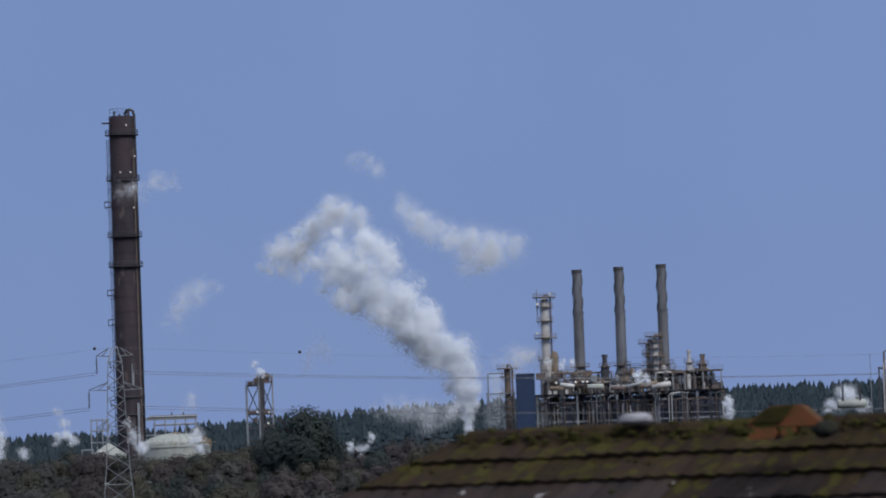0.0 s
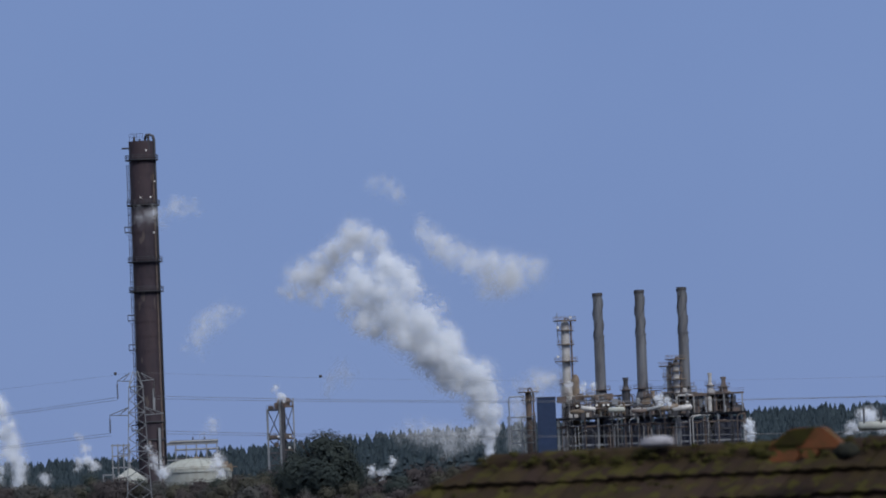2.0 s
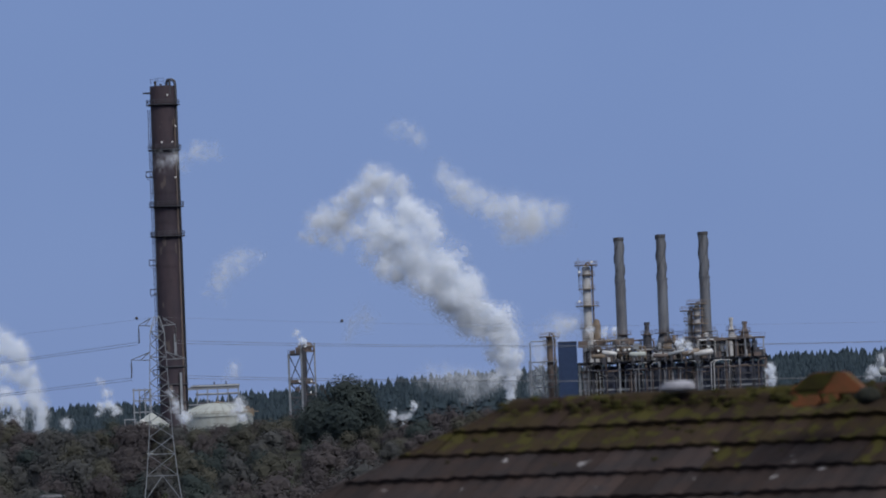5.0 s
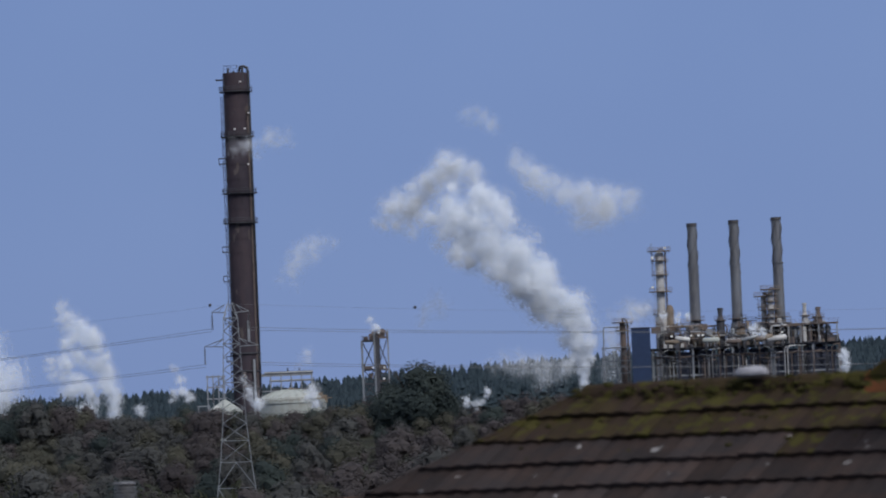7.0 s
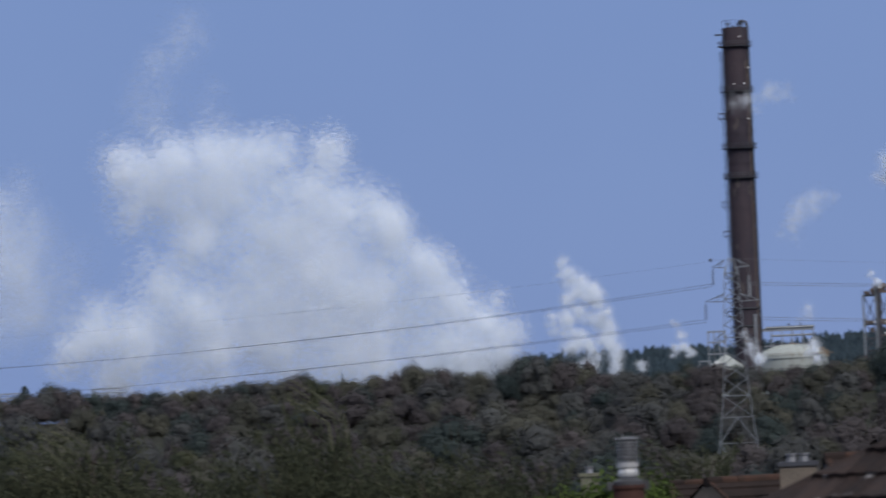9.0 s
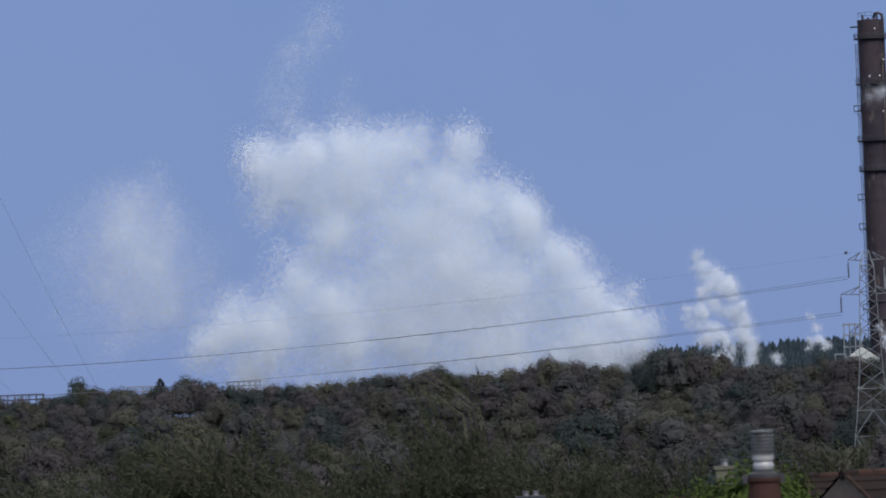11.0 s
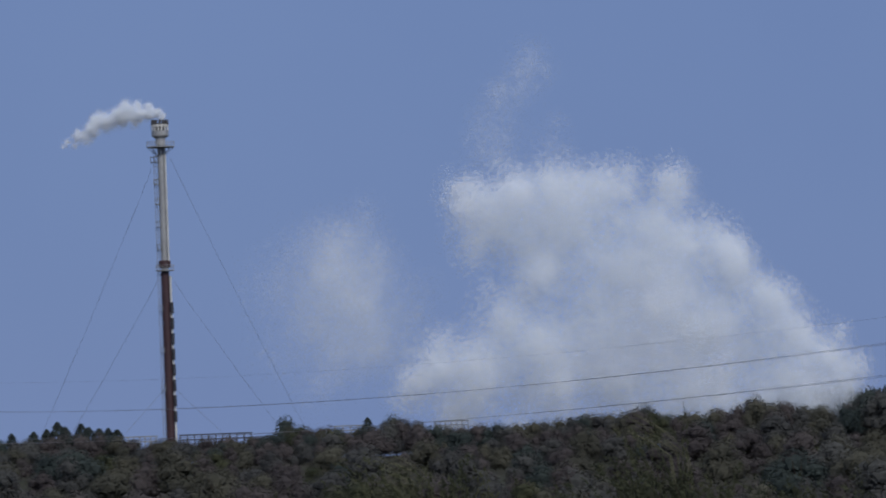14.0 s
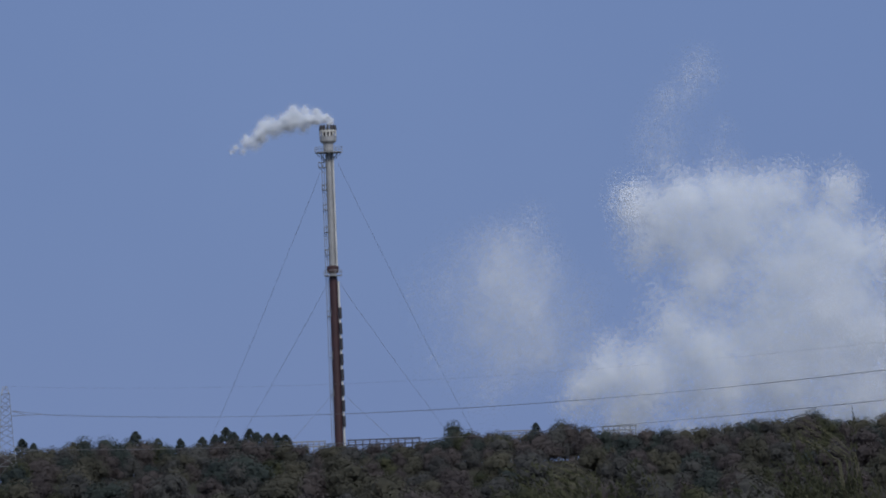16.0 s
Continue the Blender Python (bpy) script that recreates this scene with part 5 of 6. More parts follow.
# ---- houses ----
def bungalow(az, d, ridge_el, length, span, label, wall, turn=0.0, pitch=32, gable=True, x0=None):
    """A house with a ridged roof of tile courses; ridge along local x, starting at the given bearing."""
    zr = height(ridge_el, d)
    g = ground_z(d)
    ob = base("house", site(az, d) @ pose(0, 0, 0, 0, 0, turn), label, "house")
    H = zr - g
    e = H - span / 2 * math.tan(radians(pitch))
    x0 = 0.0 if x0 is None else x0
    x1 = x0 + length
    s = Shape()
    k = len(s.v)
    for x in (x0 + 0.04, x1 - 0.04):
        s.v += [(x, -span / 2 + 0.35, 0), (x, span / 2 - 0.35, 0), (x, span / 2 - 0.35, e + 0.35 * math.tan(radians(pitch)) - 0.02), (x, 0, H - 0.02), (x, -span / 2 + 0.35, e + 0.35 * math.tan(radians(pitch)) - 0.02)]
    s.f += [(0, 4, 3, 2, 1), (5, 6, 7, 8, 9), (0, 5, 9, 4), (1, 2, 7, 6), (0, 1, 6, 5)]
    part("wall", s, wall, ob)
    for sy in (-1, 1):
        s = Shape()
        n = 11
        for i in range(n):
            t0, t1 = i / n, (i + 1) / n
            za, zb = H - (H - e) * t0, H - (H - e) * t1
            s.v += [(x0, sy * span / 2 * t0, za), (x1, sy * span / 2 * t0, za), (x1, sy * span / 2 * t1, zb + 0.05), (x0, sy * span / 2 * t1, zb + 0.05)]
        for i in range(n):
            q = 4 * i
            s.f.append((q, q + 1, q + 2, q + 3))
            if i < n - 1:
                s.f.append((q + 3, q + 2, q + 5, q + 4))
        part("roof", s, REDROOF, ob, "red-brown tiled roof")
    m = int(length / 0.45)
    for i in range(m):
        a = x0 + length * i / m
        part("ridge_tile", Shape().tube((a, 0, H - 0.03), (a + length / m * 0.96, 0, H - 0.03), 0.12, 0.125, n=10), RIDGERED if i % 5 else REDROOF, ob)
    part("verge", Shape().beam((x0 + 0.1, -span / 2, e + 0.02), (x0 + 0.1, 0, H), 0.07), RIDGERED, ob)
    return ob, H


def stack_on(az, d, top_el, low_el, w, dep, m, label, pots=2, cap=DARKSTEEL):
    """A masonry chimney stack with coping and pots, standing on a house's roof."""
    z0, z1 = height(low_el, d), height(top_el, d)
    p = spot(az, 0, d)
    ob = base("chimney_stack", pose(p.x, p.y, z0, 0, 0, -az), label, "chimney")
    h = z1 - z0
    part("masonry", Shape().box(-w / 2, w / 2, -dep / 2, dep / 2, -1.2, h - 0.10), m, ob)
    part("coping", Shape().box(-w / 2 - 0.05, w / 2 + 0.05, -dep / 2 - 0.05, dep / 2 + 0.05, h - 0.10, h), cap, ob)
    for i in range(pots):
        x = (i - (pots - 1) / 2) * w * 0.35
        part("chimney_pot", Shape().lathe([(0.12, h), (0.10, h + 0.13), (0.13, h + 0.15), (0.13, h + 0.20), (0.08, h + 0.20), (0.08, h + 0.06)], 12, (x, 0)), COWL, ob, "dull metal pot")
    return ob


bungalow(-5.6, 200, -0.925, 11.4, 8, "low house with long red-brown tiled roof", RENDERWALL)
stack_on(-3.90, 200, -0.735, -0.95, 1.10, 0.7, RENDERWALL, "buff chimney stack with dark coping and low pots", 2)
bungalow(-0.395, 120, -0.635, 9.0, 7.5, "buff gabled house with red-brown tiled roof", RENDERWALL, turn=36)
stack_on(0.655, 119, -0.46, -0.68, 0.86, 0.6, RENDERWALL, "buff chimney stack with two metal pots", 2)
bungalow(0.95, 105, -0.42, 9.0, 7.0, "house with dark tiled roof behind the gabled one", GREYWALL, turn=10)
bungalow(-0.80, 150, -0.645, 5.0, 7.0, "house with dark red tiled roof beyond the gable", RENDERWALL)
bungalow(-2.6, 150, -0.86, 4.0, 6.0, "low house half hidden by a hedge", YELLOWSTONE)
stack_on(-1.70, 148, -0.49, -0.85, 0.52, 0.5, YELLOWSTONE, "pale yellow chimney stack with one pot", 1, YELLOWSTONE)

# bright hedge behind the cowl
for az, el, w in ((-1.42, -0.46, 4.2), (-1.08, -0.53, 3.2), (-1.85, -0.62, 3.4), (-0.90, -0.64, 2.4), (-2.2, -0.78, 2.4), (-2.45, -0.84, 1.8)):
    tree(az, el, 130, w, "crown", LEAF_LIME, label="bright yellow-green garden shrub behind roofs", n=9000, group="garden shrubs")


# broad chimney with a slatted cowl, near by
def cowl_chimney():
    d = 50
    ob = base("chimney_stack", pose(*spot(-1.32, -0.93, d), 0, 0, 1.3), "broad grey chimney stack with red clay coping and zinc cowl", "chimney")
    part("masonry", Shape().box(-0.74, 0.90, -0.3, 0.3, -7.0 + 0.82, -0.07), GREYWALL, ob)
    s = Shape()
    for i in range(4):
        x = -0.81 + i * 0.445
        part("coping_slab", Shape().box(x, x + 0.44, -0.36, 0.36, -0.07, 0.012), BRICKRED, ob, "red clay coping slab")
    q = Vector((0.05, 0, 0))
    K1 = K(d)
    zz = lambda el: (el + 0.93) * K1
    part("pot_base", Shape().lathe([(0.17, 0.0), (0.15, zz(-0.70)), (0.17, zz(-0.68)), (0.17, zz(-0.64))], 20, (0.05, 0)), BRICKRED, ob, "red clay pot")
    part("flange", Shape().lathe([(0.05, zz(-0.66)), (0.155, zz(-0.645)), (0.155, zz(-0.60)), (0.10, zz(-0.57)), (0.08, zz(-0.55))], 20, (0.05, 0)), STACKDARK, ob, "soot-dark flange")
    part("bulb", Shape().lathe([(0.07, zz(-0.57)), (0.10, zz(-0.54)), (0.105, zz(-0.50)), (0.085, zz(-0.455))], 20, (0.05, 0)), SILVER, ob, "bright zinc collar")
    part("collar", Shape().lathe([(0.08, zz(-0.46)), (0.108, zz(-0.44)), (0.108, zz(-0.39)), (0.08, zz(-0.38))], 20, (0.05, 0)), SILVER, ob)
    part("core", Shape().lathe([(0.07, zz(-0.39)), (0.07, zz(-0.12))], 14, (0.05, 0)), STACKDARK, ob)
    for i in range(6):
        z = zz(-0.365 + i * 0.04)
        part("slat", Shape().lathe([(0.075, z + 0.018), (0.112, z), (0.112, z - 0.012), (0.075, z + 0.006)], 20, (0.05, 0)), COWL, ob)
    part("cap", Shape().lathe([(0.112, zz(-0.135)), (0.115, zz(-0.115)), (0.09, zz(-0.105)), (0.005, zz(-0.10))], 20, (0.05, 0)), COWL, ob)
    for x in (-0.13, 0.23):
        part("clamp", Shape().box(x - 0.03, x + 0.03, -0.05, 0.05, zz(-0.70), zz(-0.60)), STACKDARK, ob)


cowl_chimney()


# ---- steam ----
def steam(name, d, blobs, label, size=0.30, seed=1, thick=1.0, rough=1.0, mist=0.30, swell=1.3, thin=False):
    """Drifting droplets: billow on billow of tiny flakes. blobs: bearing, elevation, radius in degrees, density."""
    rng = np.random.default_rng(seed)
    out = []
    k = K(d)
    parts = []
    if thin:  # close the gaps along a drifting wisp
        blobs = blobs + [((a[0] + b[0]) / 2, (a[1] + b[1]) / 2 + 0.03, (a[2] + b[2]) * 0.46, (a[3] + b[3]) * 0.36)
                         for a, b in zip(blobs, blobs[1:]) if math.hypot(a[0] - b[0], a[1] - b[1]) < 0.6]
    for az, el, r, dens in blobs:  # break every puff into uneven smaller ones
        r = r * swell
        parts.append((np.array(spot(az, el, d)), r * k * 0.80, dens * 0.7))
        for q in range(4):
            off = rng.normal(size=3)
            off *= r * k * rng.uniform(0.35, 0.75) / np.linalg.norm(off)
            parts.append((np.array(spot(az, el, d)) + off, r * k * rng.uniform(0.38, 0.68), dens * rng.uniform(0.45, 1.0)))
    for c0, R, dens in parts:
        total = int(dens * thick * (5.6 if thin else 3.0) * (math.pi * R * R) / (size * size * 0.45))
        ns = 18
        dirs = rng.normal(size=(ns, 3))
        dirs /= np.linalg.norm(dirs, axis=1, keepdims=True)
        c1 = c0 + dirs * R * rng.uniform(0.05, 0.78, (ns, 1))
        r1 = R * rng.uniform(0.20, 0.46, ns)
        i = rng.choice(ns, total, p=r1 ** 2 / np.sum(r1 ** 2))
        nss = 16
        d2 = rng.normal(size=(ns, nss, 3))
        d2 /= np.linalg.norm(d2, axis=2, keepdims=True)
        c2 = c1[:, None] + d2 * (r1 * 0.74)[:, None, None]
        r2 = r1[:, None] * rng.uniform(0.22, 0.55, (ns, nss))
        j = rng.integers(0, nss, total)
        dd = rng.normal(size=(total, 3))
        dd /= np.linalg.norm(dd, axis=1, keepdims=True)
        p = c2[i, j] + dd * (r2[i, j] * np.clip(np.abs(rng.normal(0.75, 0.40 * rough, total)), 0, 2.0))[:, None]
        haze = rng.random(total) < mist  # the even mist between the billows
        nh = int(haze.sum())
        p[haze] = c0 + dd[haze] * (R * 1.15 * rng.random((nh, 1)) ** 0.5)
        nrm = dd * 0.35 + (p - c1[i]) / r1[i][:, None] * 0.5 + (p - c0) / R * 0.8 + rng.normal(size=(total, 3)) * 0.5
        nrm /= np.linalg.norm(nrm, axis=1, keepdims=True)
        a = np.cross(nrm, rng.normal(size=(total, 3)))
        a /= np.linalg.norm(a, axis=1, keepdims=True)
        b = np.cross(nrm, a)
        sz = size * rng.uniform(0.7, 1.3, (total, 1))
        out.append(np.stack([p + a * sz * 0.62, p - a * sz * 0.31 + b * sz * 0.54, p - a * sz * 0.31 - b * sz * 0.54], 1).reshape(-1, 3))
    ob = new(name, quads_to_mesh(name, np.concatenate(out), STEAM_THIN if thin else STEAM, 3))
    tagged(ob, label, "steam", kind="stuff")
    return ob


steam("steam_plume", 1540, [
    (3.97, 0.72, 0.05, 1.3), (3.975, 0.80, 0.055, 1.3), (3.98, 0.88, 0.065, 1.3), (3.98, 0.97, 0.08, 1.3), (3.97, 1.07, 0.10, 1.3), (3.95, 1.20, 0.14, 1.3), (3.91, 1.36, 0.18, 1.3), (3.83, 1.54, 0.22, 1.3), (3.68, 1.66, 0.22, 1.2), (3.56, 1.80, 0.24, 1.2),
    (3.40, 1.92, 0.26, 1.2), (3.46, 2.10, 0.22, 1.1), (3.16, 2.12, 0.27, 1.1), (3.28, 2.38, 0.26, 1.0), (2.92, 2.32, 0.26, 1.0), (3.02, 2.58, 0.27, 0.9), (2.68, 2.44, 0.22, 0.8), (2.70, 2.70, 0.24, 0.8), (2.92, 2.86, 0.22, 0.6), (2.50, 2.72, 0.20, 0.55), (2.52, 2.94, 0.16, 0.4), (2.40, 2.50, 0.14, 0.25)],
    "dense white steam plume rising and drifting from the plant", 0.46, 1, 2.2, mist=0.35, swell=1.45)
steam("steam_wisp", 1560, [(2.30, 3.10, 0.16, 0.5), (2.16, 2.92, 0.20, 0.6), (1.98, 2.82, 0.20, 0.5), (1.82, 2.72, 0.14, 0.35), (2.10, 2.62, 0.12, 0.25), (2.62, 3.30, 0.20, 0.5), (2.44, 3.22, 0.18, 0.45), (2.82, 3.12, 0.18, 0.35)], "torn white steam drifting above the plume", 0.46, 2, 1.6, rough=1.5, thin=True, swell=1.5)
steam("steam_wisp", 1570, [(1.02, 2.50, 0.15, 0.2), (0.85, 2.34, 0.16, 0.2), (0.70, 2.18, 0.13, 0.14), (2.35, 1.74, 0.14, 0.12), (2.2, 1.66, 0.12, 0.14)], "thin fading wisps of steam", 0.46, 3, 1.4, rough=1.7, thin=True, swell=1.6)
steam("steam_wisp", 1565, [(3.30, 3.40, 0.12, 0.2), (3.42, 3.22, 0.16, 0.35), (3.60, 3.06, 0.18, 0.35), (3.86, 2.98, 0.18, 0.4), (4.10, 2.88, 0.22, 0.45), (4.32, 2.74, 0.22, 0.4), (4.05, 2.62, 0.18, 0.3), (4.56, 2.84, 0.20, 0.25), (3.02, 3.78, 0.14, 0.14), (2.78, 3.86, 0.12, 0.1)], "thin torn steam drifting over the stacks", 0.46, 4, 1.5, rough=1.6, thin=True, swell=1.5)
steam("steam_wisp", 1480, [(0.16, 3.60, 0.11, 0.10), (0.34, 3.64, 0.12, 0.16), (0.54, 3.68, 0.12, 0.16), (0.72, 3.70, 0.10, 0.1)], "faint steam passing the tall chimney", 0.46, 5, 1.5, rough=1.6, thin=True, swell=1.5)
steam("ground_steam", 1500, [(2.62, 0.66, 0.08, 0.4), (2.74, 0.62, 0.08, 0.4), (2.88, 0.74, 0.06, 0.4)], "low steam leaking between trees and plant", 0.44, 6, 1.8, rough=1.3)
steam("steam_wisp", 1500, [(3.80, 0.96, 0.14, 0.5), (3.62, 1.0, 0.18, 0.5), (3.40, 1.04, 0.18, 0.4), (3.18, 1.06, 0.16, 0.3), (2.98, 1.04, 0.14, 0.2), (3.5, 0.86, 0.16, 0.4)], "low haze of steam between ridge and plant", 0.44, 18, 0.6, rough=1.3, mist=0.6, thin=True)
steam("steam_wisp", 1604, [(4.28, 1.10, 0.16, 0.4), (4.34, 1.36, 0.18, 0.35), (4.50, 1.56, 0.18, 0.3), (4.72, 1.60, 0.16, 0.3), (4.30, 0.92, 0.16, 0.4), (4.86, 1.52, 0.12, 0.4)], "thin steam drifting through the process structure", 0.42, 19, 0.7, rough=1.4, mist=0.5, thin=True)
steam("ground_steam", 1440, [(0.28, 0.72, 0.11, 0.5), (0.20, 0.86, 0.10, 0.35), (0.12, 1.0, 0.08, 0.2), (0.93, 0.70, 0.09, 0.6), (0.90, 0.84, 0.11, 0.45), (0.85, 1.2, 0.12, 0.15)], "small steam leaks beside the storage tanks", 0.40, 7, 1.8, rough=1.4)
steam("ground_steam", 1560, [(-0.48, 0.82, 0.07, 0.6), (-0.56, 0.90, 0.08, 0.5), (-0.66, 0.84, 0.08, 0.5), (-0.60, 1.02, 0.08, 0.3), (-0.66, 1.16, 0.07, 0.15)], "small white steam puff over the trees", 0.42, 8, 1.8)
steam("steam_plume", 1540, [
    (-1.35, 0.66, 0.09, 1.1), (-1.35, 0.80, 0.11, 1.1), (-1.36, 0.94, 0.12, 1.1), (-1.40, 1.08, 0.13, 1.0), (-1.48, 1.24, 0.14, 1.0), (-1.56, 1.42, 0.16, 0.9), (-1.66, 1.60, 0.15, 0.8), (-1.80, 1.74, 0.14, 0.6), (-1.90, 1.92, 0.09, 0.35),
    (-1.62, 0.74, 0.11, 0.9), (-1.60, 0.90, 0.11, 0.8), (-1.72, 1.02, 0.12, 0.7), (-1.86, 0.94, 0.13, 0.8), (-1.92, 1.12, 0.12, 0.6), (-1.88, 1.30, 0.13, 0.6), (-1.82, 1.50, 0.13, 0.6), (-2.04, 1.22, 0.09, 0.35), (-1.70, 1.30, 0.12, 0.6), (-1.04, 0.70, 0.08, 0.5)],
    "white steam plume rising in two strands behind the wooded brow", 0.42, 9, 1.5, mist=0.4, swell=1.45)
steam("steam_bank", 1850, [
    (-2.6, 1.08, 0.22, 0.8), (-2.77, 1.25, 0.30, 0.9), (-3.13, 1.60, 0.30, 1.0), (-3.44, 1.94, 0.29, 1.0), (-3.80, 2.28, 0.32, 1.0), (-4.02, 2.60, 0.32, 1.0), (-4.36, 2.70, 0.38, 0.9), (-4.66, 3.02, 0.36, 0.8), (-4.50, 3.25, 0.24, 0.5), (-5.17, 3.22, 0.36, 0.9),
    (-5.8, 3.30, 0.36, 0.8), (-6.32, 3.26, 0.36, 0.9), (-6.77, 3.12, 0.32, 0.7), (-6.70, 2.78, 0.36, 0.75), (-6.15, 2.80, 0.45, 0.8), (-5.5, 2.74, 0.52, 0.9), (-4.88, 2.46, 0.52, 1.0), (-4.39, 2.05, 0.58, 1.0), (-6.1, 2.28, 0.42, 0.6), (-5.45, 2.04, 0.55, 0.75),
    (-6.50, 1.90, 0.30, 0.4), (-3.96, 1.65, 0.58, 1.0), (-3.34, 1.18, 0.52, 1.0), (-7.28, 1.40, 0.36, 0.7), (-7.48, 1.12, 0.30, 0.6), (-6.80, 1.38, 0.42, 0.8), (-6.05, 1.44, 0.55, 0.9), (-5.12, 1.40, 0.70, 1.0), (-4.30, 1.15, 0.64, 1.0), (-2.88, 0.86, 0.40, 0.9),
    (-6.86, 0.95, 0.44, 0.8), (-5.92, 0.86, 0.52, 0.9), (-4.96, 0.76, 0.48, 1.0), (-3.9, 0.74, 0.45, 1.0), (-3.2, 0.70, 0.35, 0.9)],
    "huge bank of white steam billowing behind the hill", 0.84, 10, 0.95, mist=0.62, swell=1.50)
steam("steam_bank", 1900, [(-8.2, 2.72, 0.34, 0.30), (-8.47, 2.36, 0.46, 0.34), (-7.96, 2.28, 0.38, 0.30), (-8.74, 2.06, 0.38, 0.30), (-8.24, 1.86, 0.44, 0.34), (-7.66, 1.95, 0.32, 0.30), (-8.86, 1.52, 0.32, 0.14), (-8.30, 1.36, 0.34, 0.20), (-7.72, 1.45, 0.34, 0.2)],
      "thin drifting steam beside the great bank", 0.72, 11, 0.62, 1.5, 0.6, swell=1.9, thin=True)
steam("steam_wisp", 1900, [(-6.06, 4.70, 0.26, 0.12), (-6.25, 4.35, 0.26, 0.10), (-6.45, 3.90, 0.30, 0.16), (-5.85, 3.82, 0.24, 0.14)], "faint steam torn upwards from the great bank", 0.66, 17, 0.9, 1.5, 0.6, swell=1.7, thin=True)
steam("flare_steam", 1350, [(-10.22, 4.235, 0.04, 1.2), (-10.30, 4.28, 0.06, 1.2), (-10.40, 4.30, 0.075, 1.2), (-10.50, 4.30, 0.09, 1.2), (-10.62, 4.29, 0.105, 1.2), (-10.74, 4.25, 0.11, 1.1), (-10.86, 4.22, 0.11, 1.0), (-10.98, 4.16, 0.10, 0.9), (-11.08, 4.09, 0.09, 0.6), (-11.20, 4.04, 0.08, 0.45), (-11.32, 4.00, 0.05, 0.25)],
      "white steam trailing from the flare tip", 0.34, 12, 2.6, swell=1.55)
steam("ground_steam", 1590, [(8.24, 0.98, 0.14, 0.7), (8.1, 0.9, 0.10, 0.6), (8.42, 0.9, 0.12, 0.6), (8.3, 1.08, 0.1, 0.35)], "curling steam beside the far plant", 0.40, 13, 1.8)
steam("ground_steam", 1570, [(6.92, 0.94, 0.07, 1.2), (6.9, 0.86, 0.06, 1.2), (6.93, 1.02, 0.06, 0.8), (5.05, 1.50, 0.07, 0.4), (5.17, 1.49, 0.06, 0.4), (4.9, 1.53, 0.08, 0.3), (4.6, 1.6, 0.16, 0.22), (5.9, 1.32, 0.07, 0.7), (6.0, 1.27, 0.07, 0.5)], "small steam leaks around the process structure", 0.38, 14, 1.9)
steam("tower_steam", 1495, [(1.66, 1.51, 0.04, 0.9), (1.62, 1.54, 0.05, 0.6), (1.56, 1.60, 0.06, 0.25)], "little puff of steam on the steel tower", 0.34, 15, 1.8)


# ---- the mossy hipped roof close by ----
PHI, PITCH, GAUGE, DROP = radians(30), radians(30.3), 0.345, 0.174
apex = spot(4.04, 0.787, 38.0)
a0 = radians(4.0)
E1 = Vector((math.cos(PHI + a0), -math.sin(PHI + a0), 0))   # along the ridge
UP = Vector((math.sin(PHI + a0), math.cos(PHI + a0), 0))    # back, towards the ridge
DOWN = (-UP * math.cos(PITCH) - Vector((0, 0, math.sin(PITCH)))).normalized()
NRM = E1.cross(-DOWN).normalized()
if NRM.z < 0:
    NRM = -NRM
ROOF = Matrix((E1, DOWN, NRM)).transposed().to_4x4()
ROOF.translation = apex - Vector((0, 0, 0.07))
home = base("house", Matrix.Translation((apex.x, apex.y, 0)), "house with mossy hipped roof of ribbed concrete tiles", "house")
L, RUN = 9.0, 4.2


def rp(a, run, lift=0.0):
    """A point of the front slope, relative to the house's base."""
    p = apex + E1 * a - UP * run - Vector((0, 0, run * math.tan(PITCH) + 0.10)) + NRM * lift
    return tuple(p - Vector((apex.x, apex.y, 0)))


def bp(a, run):
    p = apex + E1 * a + UP * run - Vector((0, 0, run * math.tan(PITCH) + 0.10))
    return tuple(p - Vector((apex.x, apex.y, 0)))


s = Shape()
s.v = [rp(0, 0), rp(L, 0), rp(L + RUN, RUN), rp(-RUN, RUN), bp(-RUN, RUN), bp(L + RUN, RUN)]
s.f = [(0, 3, 2, 1), (0, 4, 3), (1, 2, 5), (0, 1, 5, 4)]
part("roof_deck", s, REDROOF, home)
s = Shape()
wi = RUN - 0.4
ct = [rp(-wi, wi), rp(L + wi, wi), bp(L + wi, wi), bp(-wi, wi)]
s.v = [(x, y, 0) for x, y, z in ct] + [(x, y, z - 0.05) for x, y, z in ct]
s.f = [(0, 1, 5, 4), (1, 2, 6, 5), (2, 3, 7, 6), (3, 0, 4, 7)]
part("wall", s, GREYWALL, home)


def tile_shape(w, cut):
    """A ribbed interlocking tile: x across, y down the slope, z off the roof. cut: head narrowed for the hip."""
    s = Shape()
    xs = [0, 0.10, 0.20, 0.30, 0.45, 0.60, 0.70, 0.80, 1.0]
    zs = [0, 0.006, 0.011, 0.005, -0.002, 0.006, 0.011, 0.005, -0.003]
    for yy, lift in ((-0.05, 0.004), (GAUGE + 0.03, 0.046)):
        for zt in (0.0, -0.030):
            for x, z in zip(xs, zs):
                xx = x * w
                if cut and yy < 0:
                    xx = w - (1 - x) * 0.02
                s.v.append((xx, yy, lift + z + zt + random.uniform(-0.002, 0.002)))
    n = len(xs)
    for i in range(n - 1):
        s.f += [(i, 2 * n + i, 2 * n + i + 1, i + 1), (2 * n + i, 3 * n + i, 3 * n + i + 1, 2 * n + i + 1)]
    s.f += [(0, n, 3 * n, 2 * n), (n - 1, 3 * n - 1, 4 * n - 1, 2 * n - 1)]
    return s


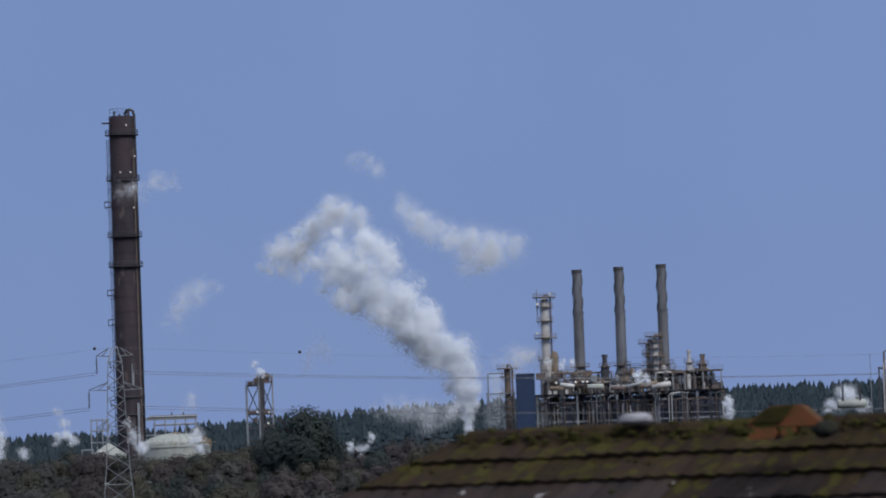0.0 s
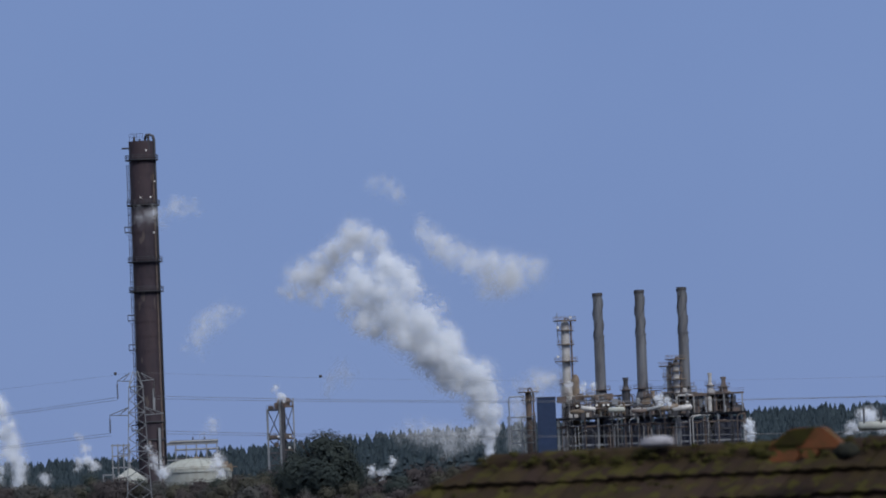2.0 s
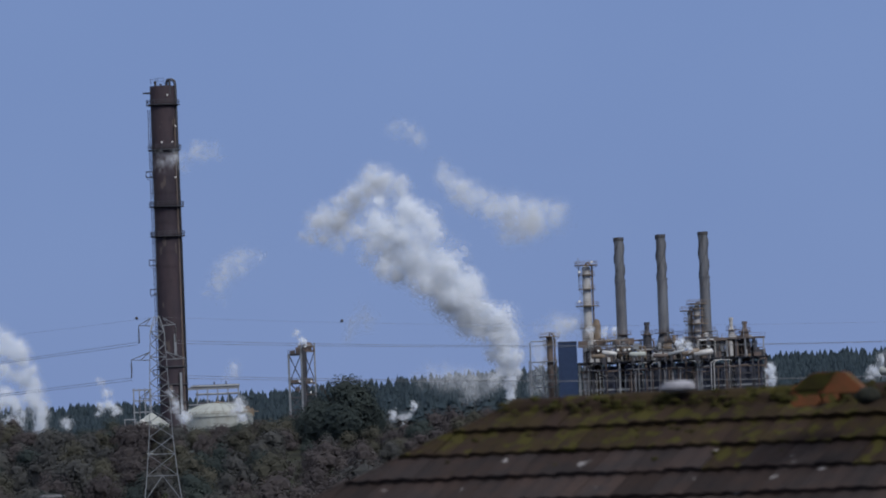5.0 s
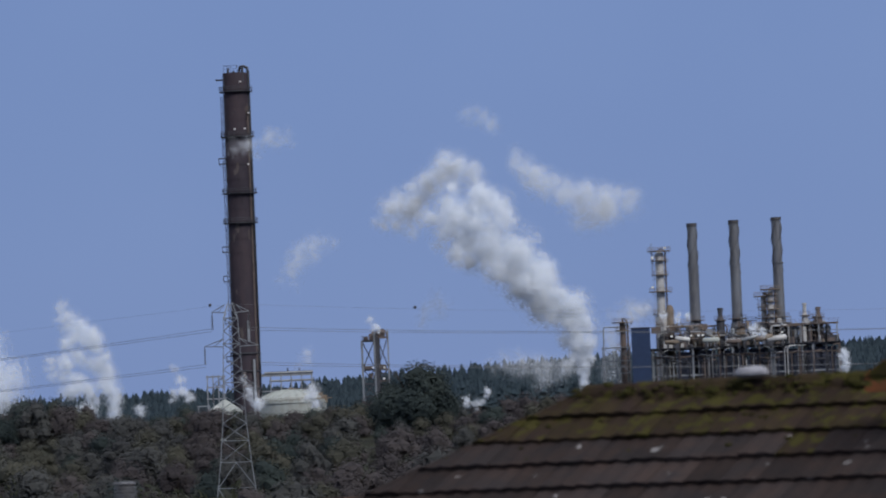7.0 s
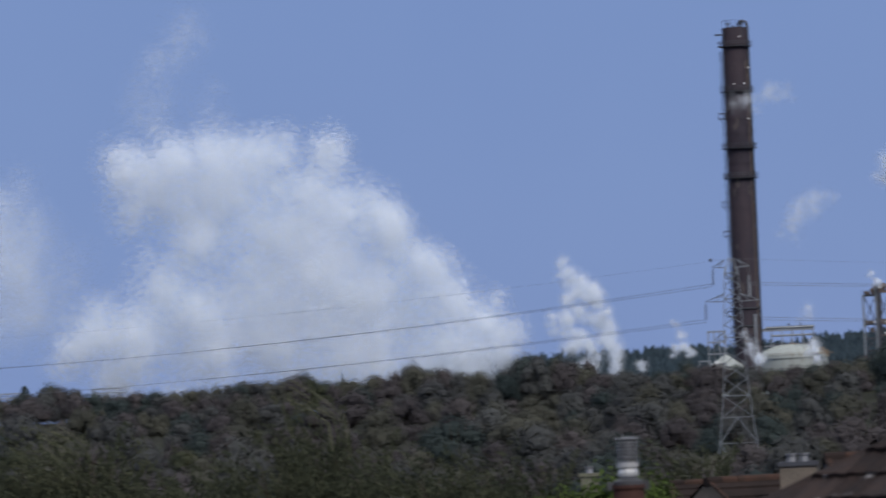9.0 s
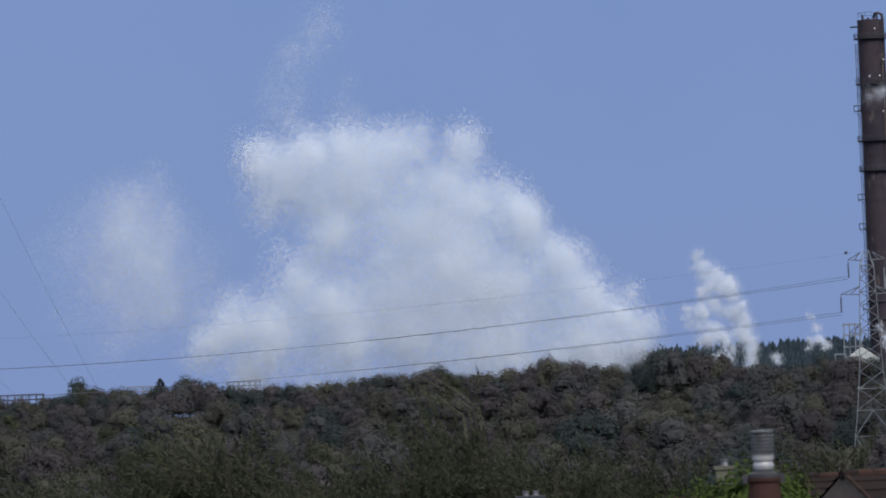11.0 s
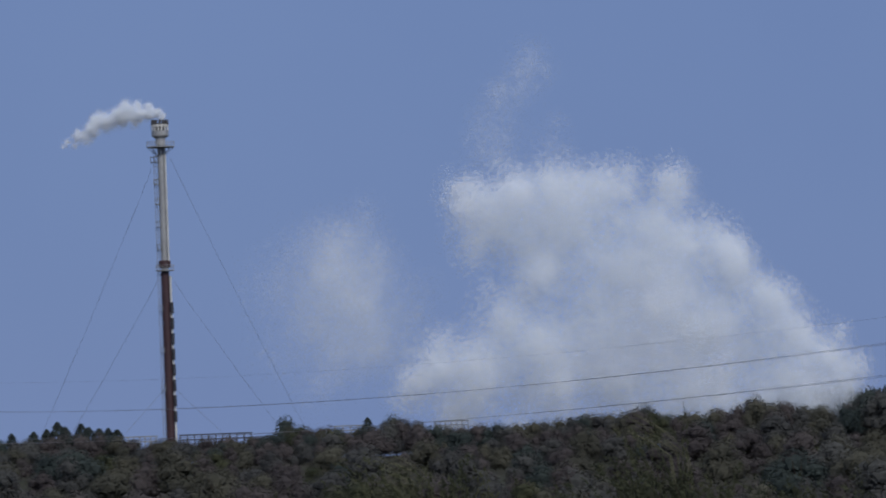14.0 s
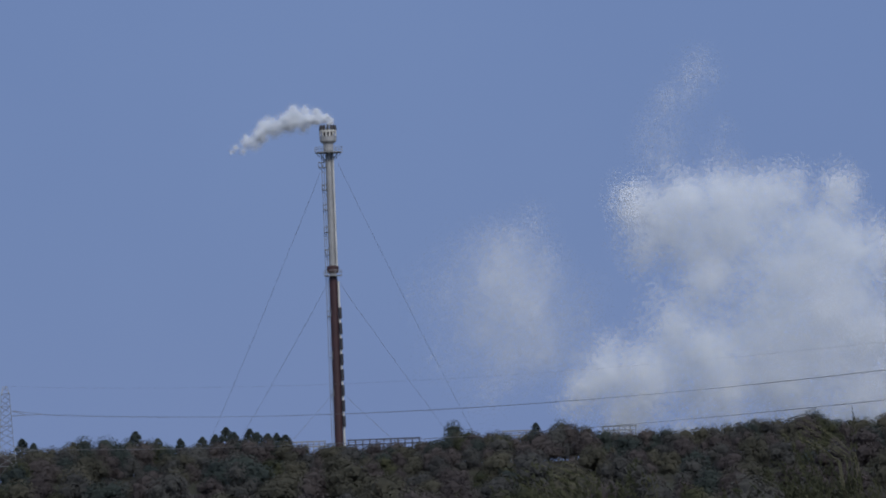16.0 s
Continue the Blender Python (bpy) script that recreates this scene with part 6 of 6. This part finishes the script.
TW = 0.30
TILES = {(c, m): [mesh_of("roof_tile", tile_shape(TW - 0.006, c), mm) for i in range(4)] for c in (False, True) for m, mm in ((0, TILE), (1, MOSSTILE))}
rt = random.Random(3)
for k in range(11):
    run0 = (0.253 - 0.174 - 0.07) / math.tan(PITCH) + k * GAUGE * math.cos(PITCH)   # head of the course
    left = -(run0 + GAUGE * math.cos(PITCH)) - 0.05
    n = 26 if k < 9 else 22
    for i in range(n):
        x = left + i * TW
        if x > L - 1:
            break
        o = new("roof_tile", TILES[(i == 0, 1 if k < 2 or (k == 2 and rt.random() < 0.3) else 0)][rt.randrange(4)])
        o.parent = home
        sl = run0 / math.cos(PITCH)
        o.matrix_basis = Matrix.Translation((-apex.x, -apex.y, 0)) @ ROOF @ pose(x, sl, rt.uniform(-0.004, 0.006), rt.uniform(-0.8, 0.8), rt.uniform(-0.6, 0.6), rt.uniform(-0.5, 0.5))
for i in range(15):
    a = i * 0.45
    s = Shape().lathe([(0.10, 0), (0.125, 0.02), (0.12, 0.43), (0.10, 0.44)], 14)
    o = part("ridge_tile", s, MOSSTILE, home, "moss-grown ridge tile")
    o.matrix_basis = Matrix.Translation((-apex.x, -apex.y, 0)) @ Matrix.Translation(apex + E1 * (a - 0.05) - Vector((0, 0, 0.125 - 0.004 * (i % 3)))) @ E1.to_track_quat("Z", "Y").to_matrix().to_4x4()


def lump(name, m, at, size, label, category, seed, group="", tilt=0.0):
    """An uneven rounded clump."""
    bm = bmesh.new()
    bmesh.ops.create_icosphere(bm, subdivisions=3, radius=1)
    for v in bm.verts:
        v.co *= 1 + 0.28 * noise.fractal(v.co * 1.6 + Vector((seed, 0, 0)), 1.0, 2.0, 4)
        v.co = Vector((v.co.x * size[0], v.co.y * size[1], v.co.z * size[2]))
    me = bpy.data.meshes.new(name)
    bm.to_mesh(me)
    bm.free()
    me.materials.append(m)
    me.shade_smooth()
    o = new(name, me)
    o.matrix_world = Matrix.Translation(at) @ pose(0, 0, 0, 0, tilt, -math.degrees(PHI + a0))
    return tagged(o, label, category, group)


lump("mortar_lump", MORTAR, spot(5.85, 0.845, 37.2), (0.155, 0.07, 0.042), "pale slab of mortar stuck on the mossy ridge", "mortar", 3)
lump("moss_clump", DARKMOSS, spot(7.99, 0.66, 35.3), (0.085, 0.07, 0.062), "blackened round clump of moss on the ridge", "moss", 5)
# raised terracotta ridge piece
tr = base("terracotta_ridge_cap", Matrix.Translation(spot(7.56, 0.70, 35.7)) @ pose(0, 0, 0, 0, 0, -4 - 12), "orange terracotta ridge cap patched with moss", "ridge cap")
s = Shape()
w, h = 0.25, 0.150
for y in (-0.16, 0.16):
    s.v += [(-w, y, 0), (-w * 0.96, y, 0.04), (-w * 0.45, y, h * 0.88), (-w * 0.3, y, h * 0.97), (w * 0.42, y, h), (w * 0.55, y, h * 0.92), (w * 1.05, y, 0.02), (w * 1.05, y, 0)]
s.f = [tuple(range(8)), tuple(range(15, 7, -1))] + [(i, i + 8, (i + 1) % 8 + 8, (i + 1) % 8) for i in range(8)]
part("cap", s, TERRACOTTA, tr)
face = Shape()
for y in (-0.178, -0.150):
    face.v += [(-w * 0.94, y, 0.030), (-w * 0.48, y, h * 0.82), (-w * 0.28, y, h * 0.93), (w * 0.30, y, h * 0.95), (w * 0.12, y, h * 0.55), (-w * 0.05, y, 0.028)]
face.f = [tuple(range(6)), tuple(range(11, 5, -1))] + [(i, i + 6, (i + 1) % 6 + 6, (i + 1) % 6) for i in range(6)]
part("moss_face", face, MOSS, tr, "olive moss grown over the cap's face")
for x0, x1, z0, z1 in ((-0.245, -0.035, -0.085, -0.006), (-0.02, 0.10, -0.065, -0.006)):
    s = Shape()
    for y in (-0.215, -0.03):
        s.v += [(x0, y, z0 + 0.02), (x0 + 0.02, y, z0), (x1 - 0.03, y, z0), (x1, y, z0 + 0.03), (x1 - 0.02, y, z1), (x0 + 0.03, y, z1)]
    s.f = [tuple(range(6)), tuple(range(11, 5, -1))] + [(i, i + 6, (i + 1) % 6 + 6, (i + 1) % 6) for i in range(6)]
    part("bedding_piece", s, TERRACOTTA, tr, "broken orange clay bedding piece")

# moss cushions along the ridge and the upper course lips
s = Shape()
rm = random.Random(8)
out = []
for i in range(520):
    a = rm.uniform(-0.1, 6.2)
    if i < 330:
        run, lift, r = rm.uniform(-0.02, 0.16), rm.uniform(0.075, 0.105), rm.uniform(0.010, 0.026)
    else:
        k = rm.choice([0, 0, 1, 1, 2])
        run = 0.015 + (k + rm.uniform(0.2, 0.98)) * GAUGE * math.cos(PITCH)
        a = rm.uniform(-run, 6.2)
        lift, r = 0.055, rm.uniform(0.008, 0.020)
    c = Vector(rp(a, run, lift))
    n = len(s.v)
    prof = [(1.0, -0.2), (0.95, 0.15), (0.6, 0.42), (0.02, 0.5)]
    for q, z in prof:
        for j in range(7):
            t = 2 * math.pi * j / 7
            wob = rm.uniform(0.7, 1.25)
            s.v.append(tuple(c + (E1 * math.cos(t) * 1.6 + DOWN * math.sin(t)) * r * q * wob + NRM * r * z))
    for b in range(3):
        s.f += [(n + b * 7 + j, n + b * 7 + (j + 1) % 7, n + b * 7 + 7 + (j + 1) % 7, n + b * 7 + 7 + j) for j in range(7)]
o = solid("moss", s, MOSS, Matrix.Translation((apex.x, apex.y, 0)), "green and brown moss cushions along the ridge and tile edges", "moss", kind="stuff", smooth=True)
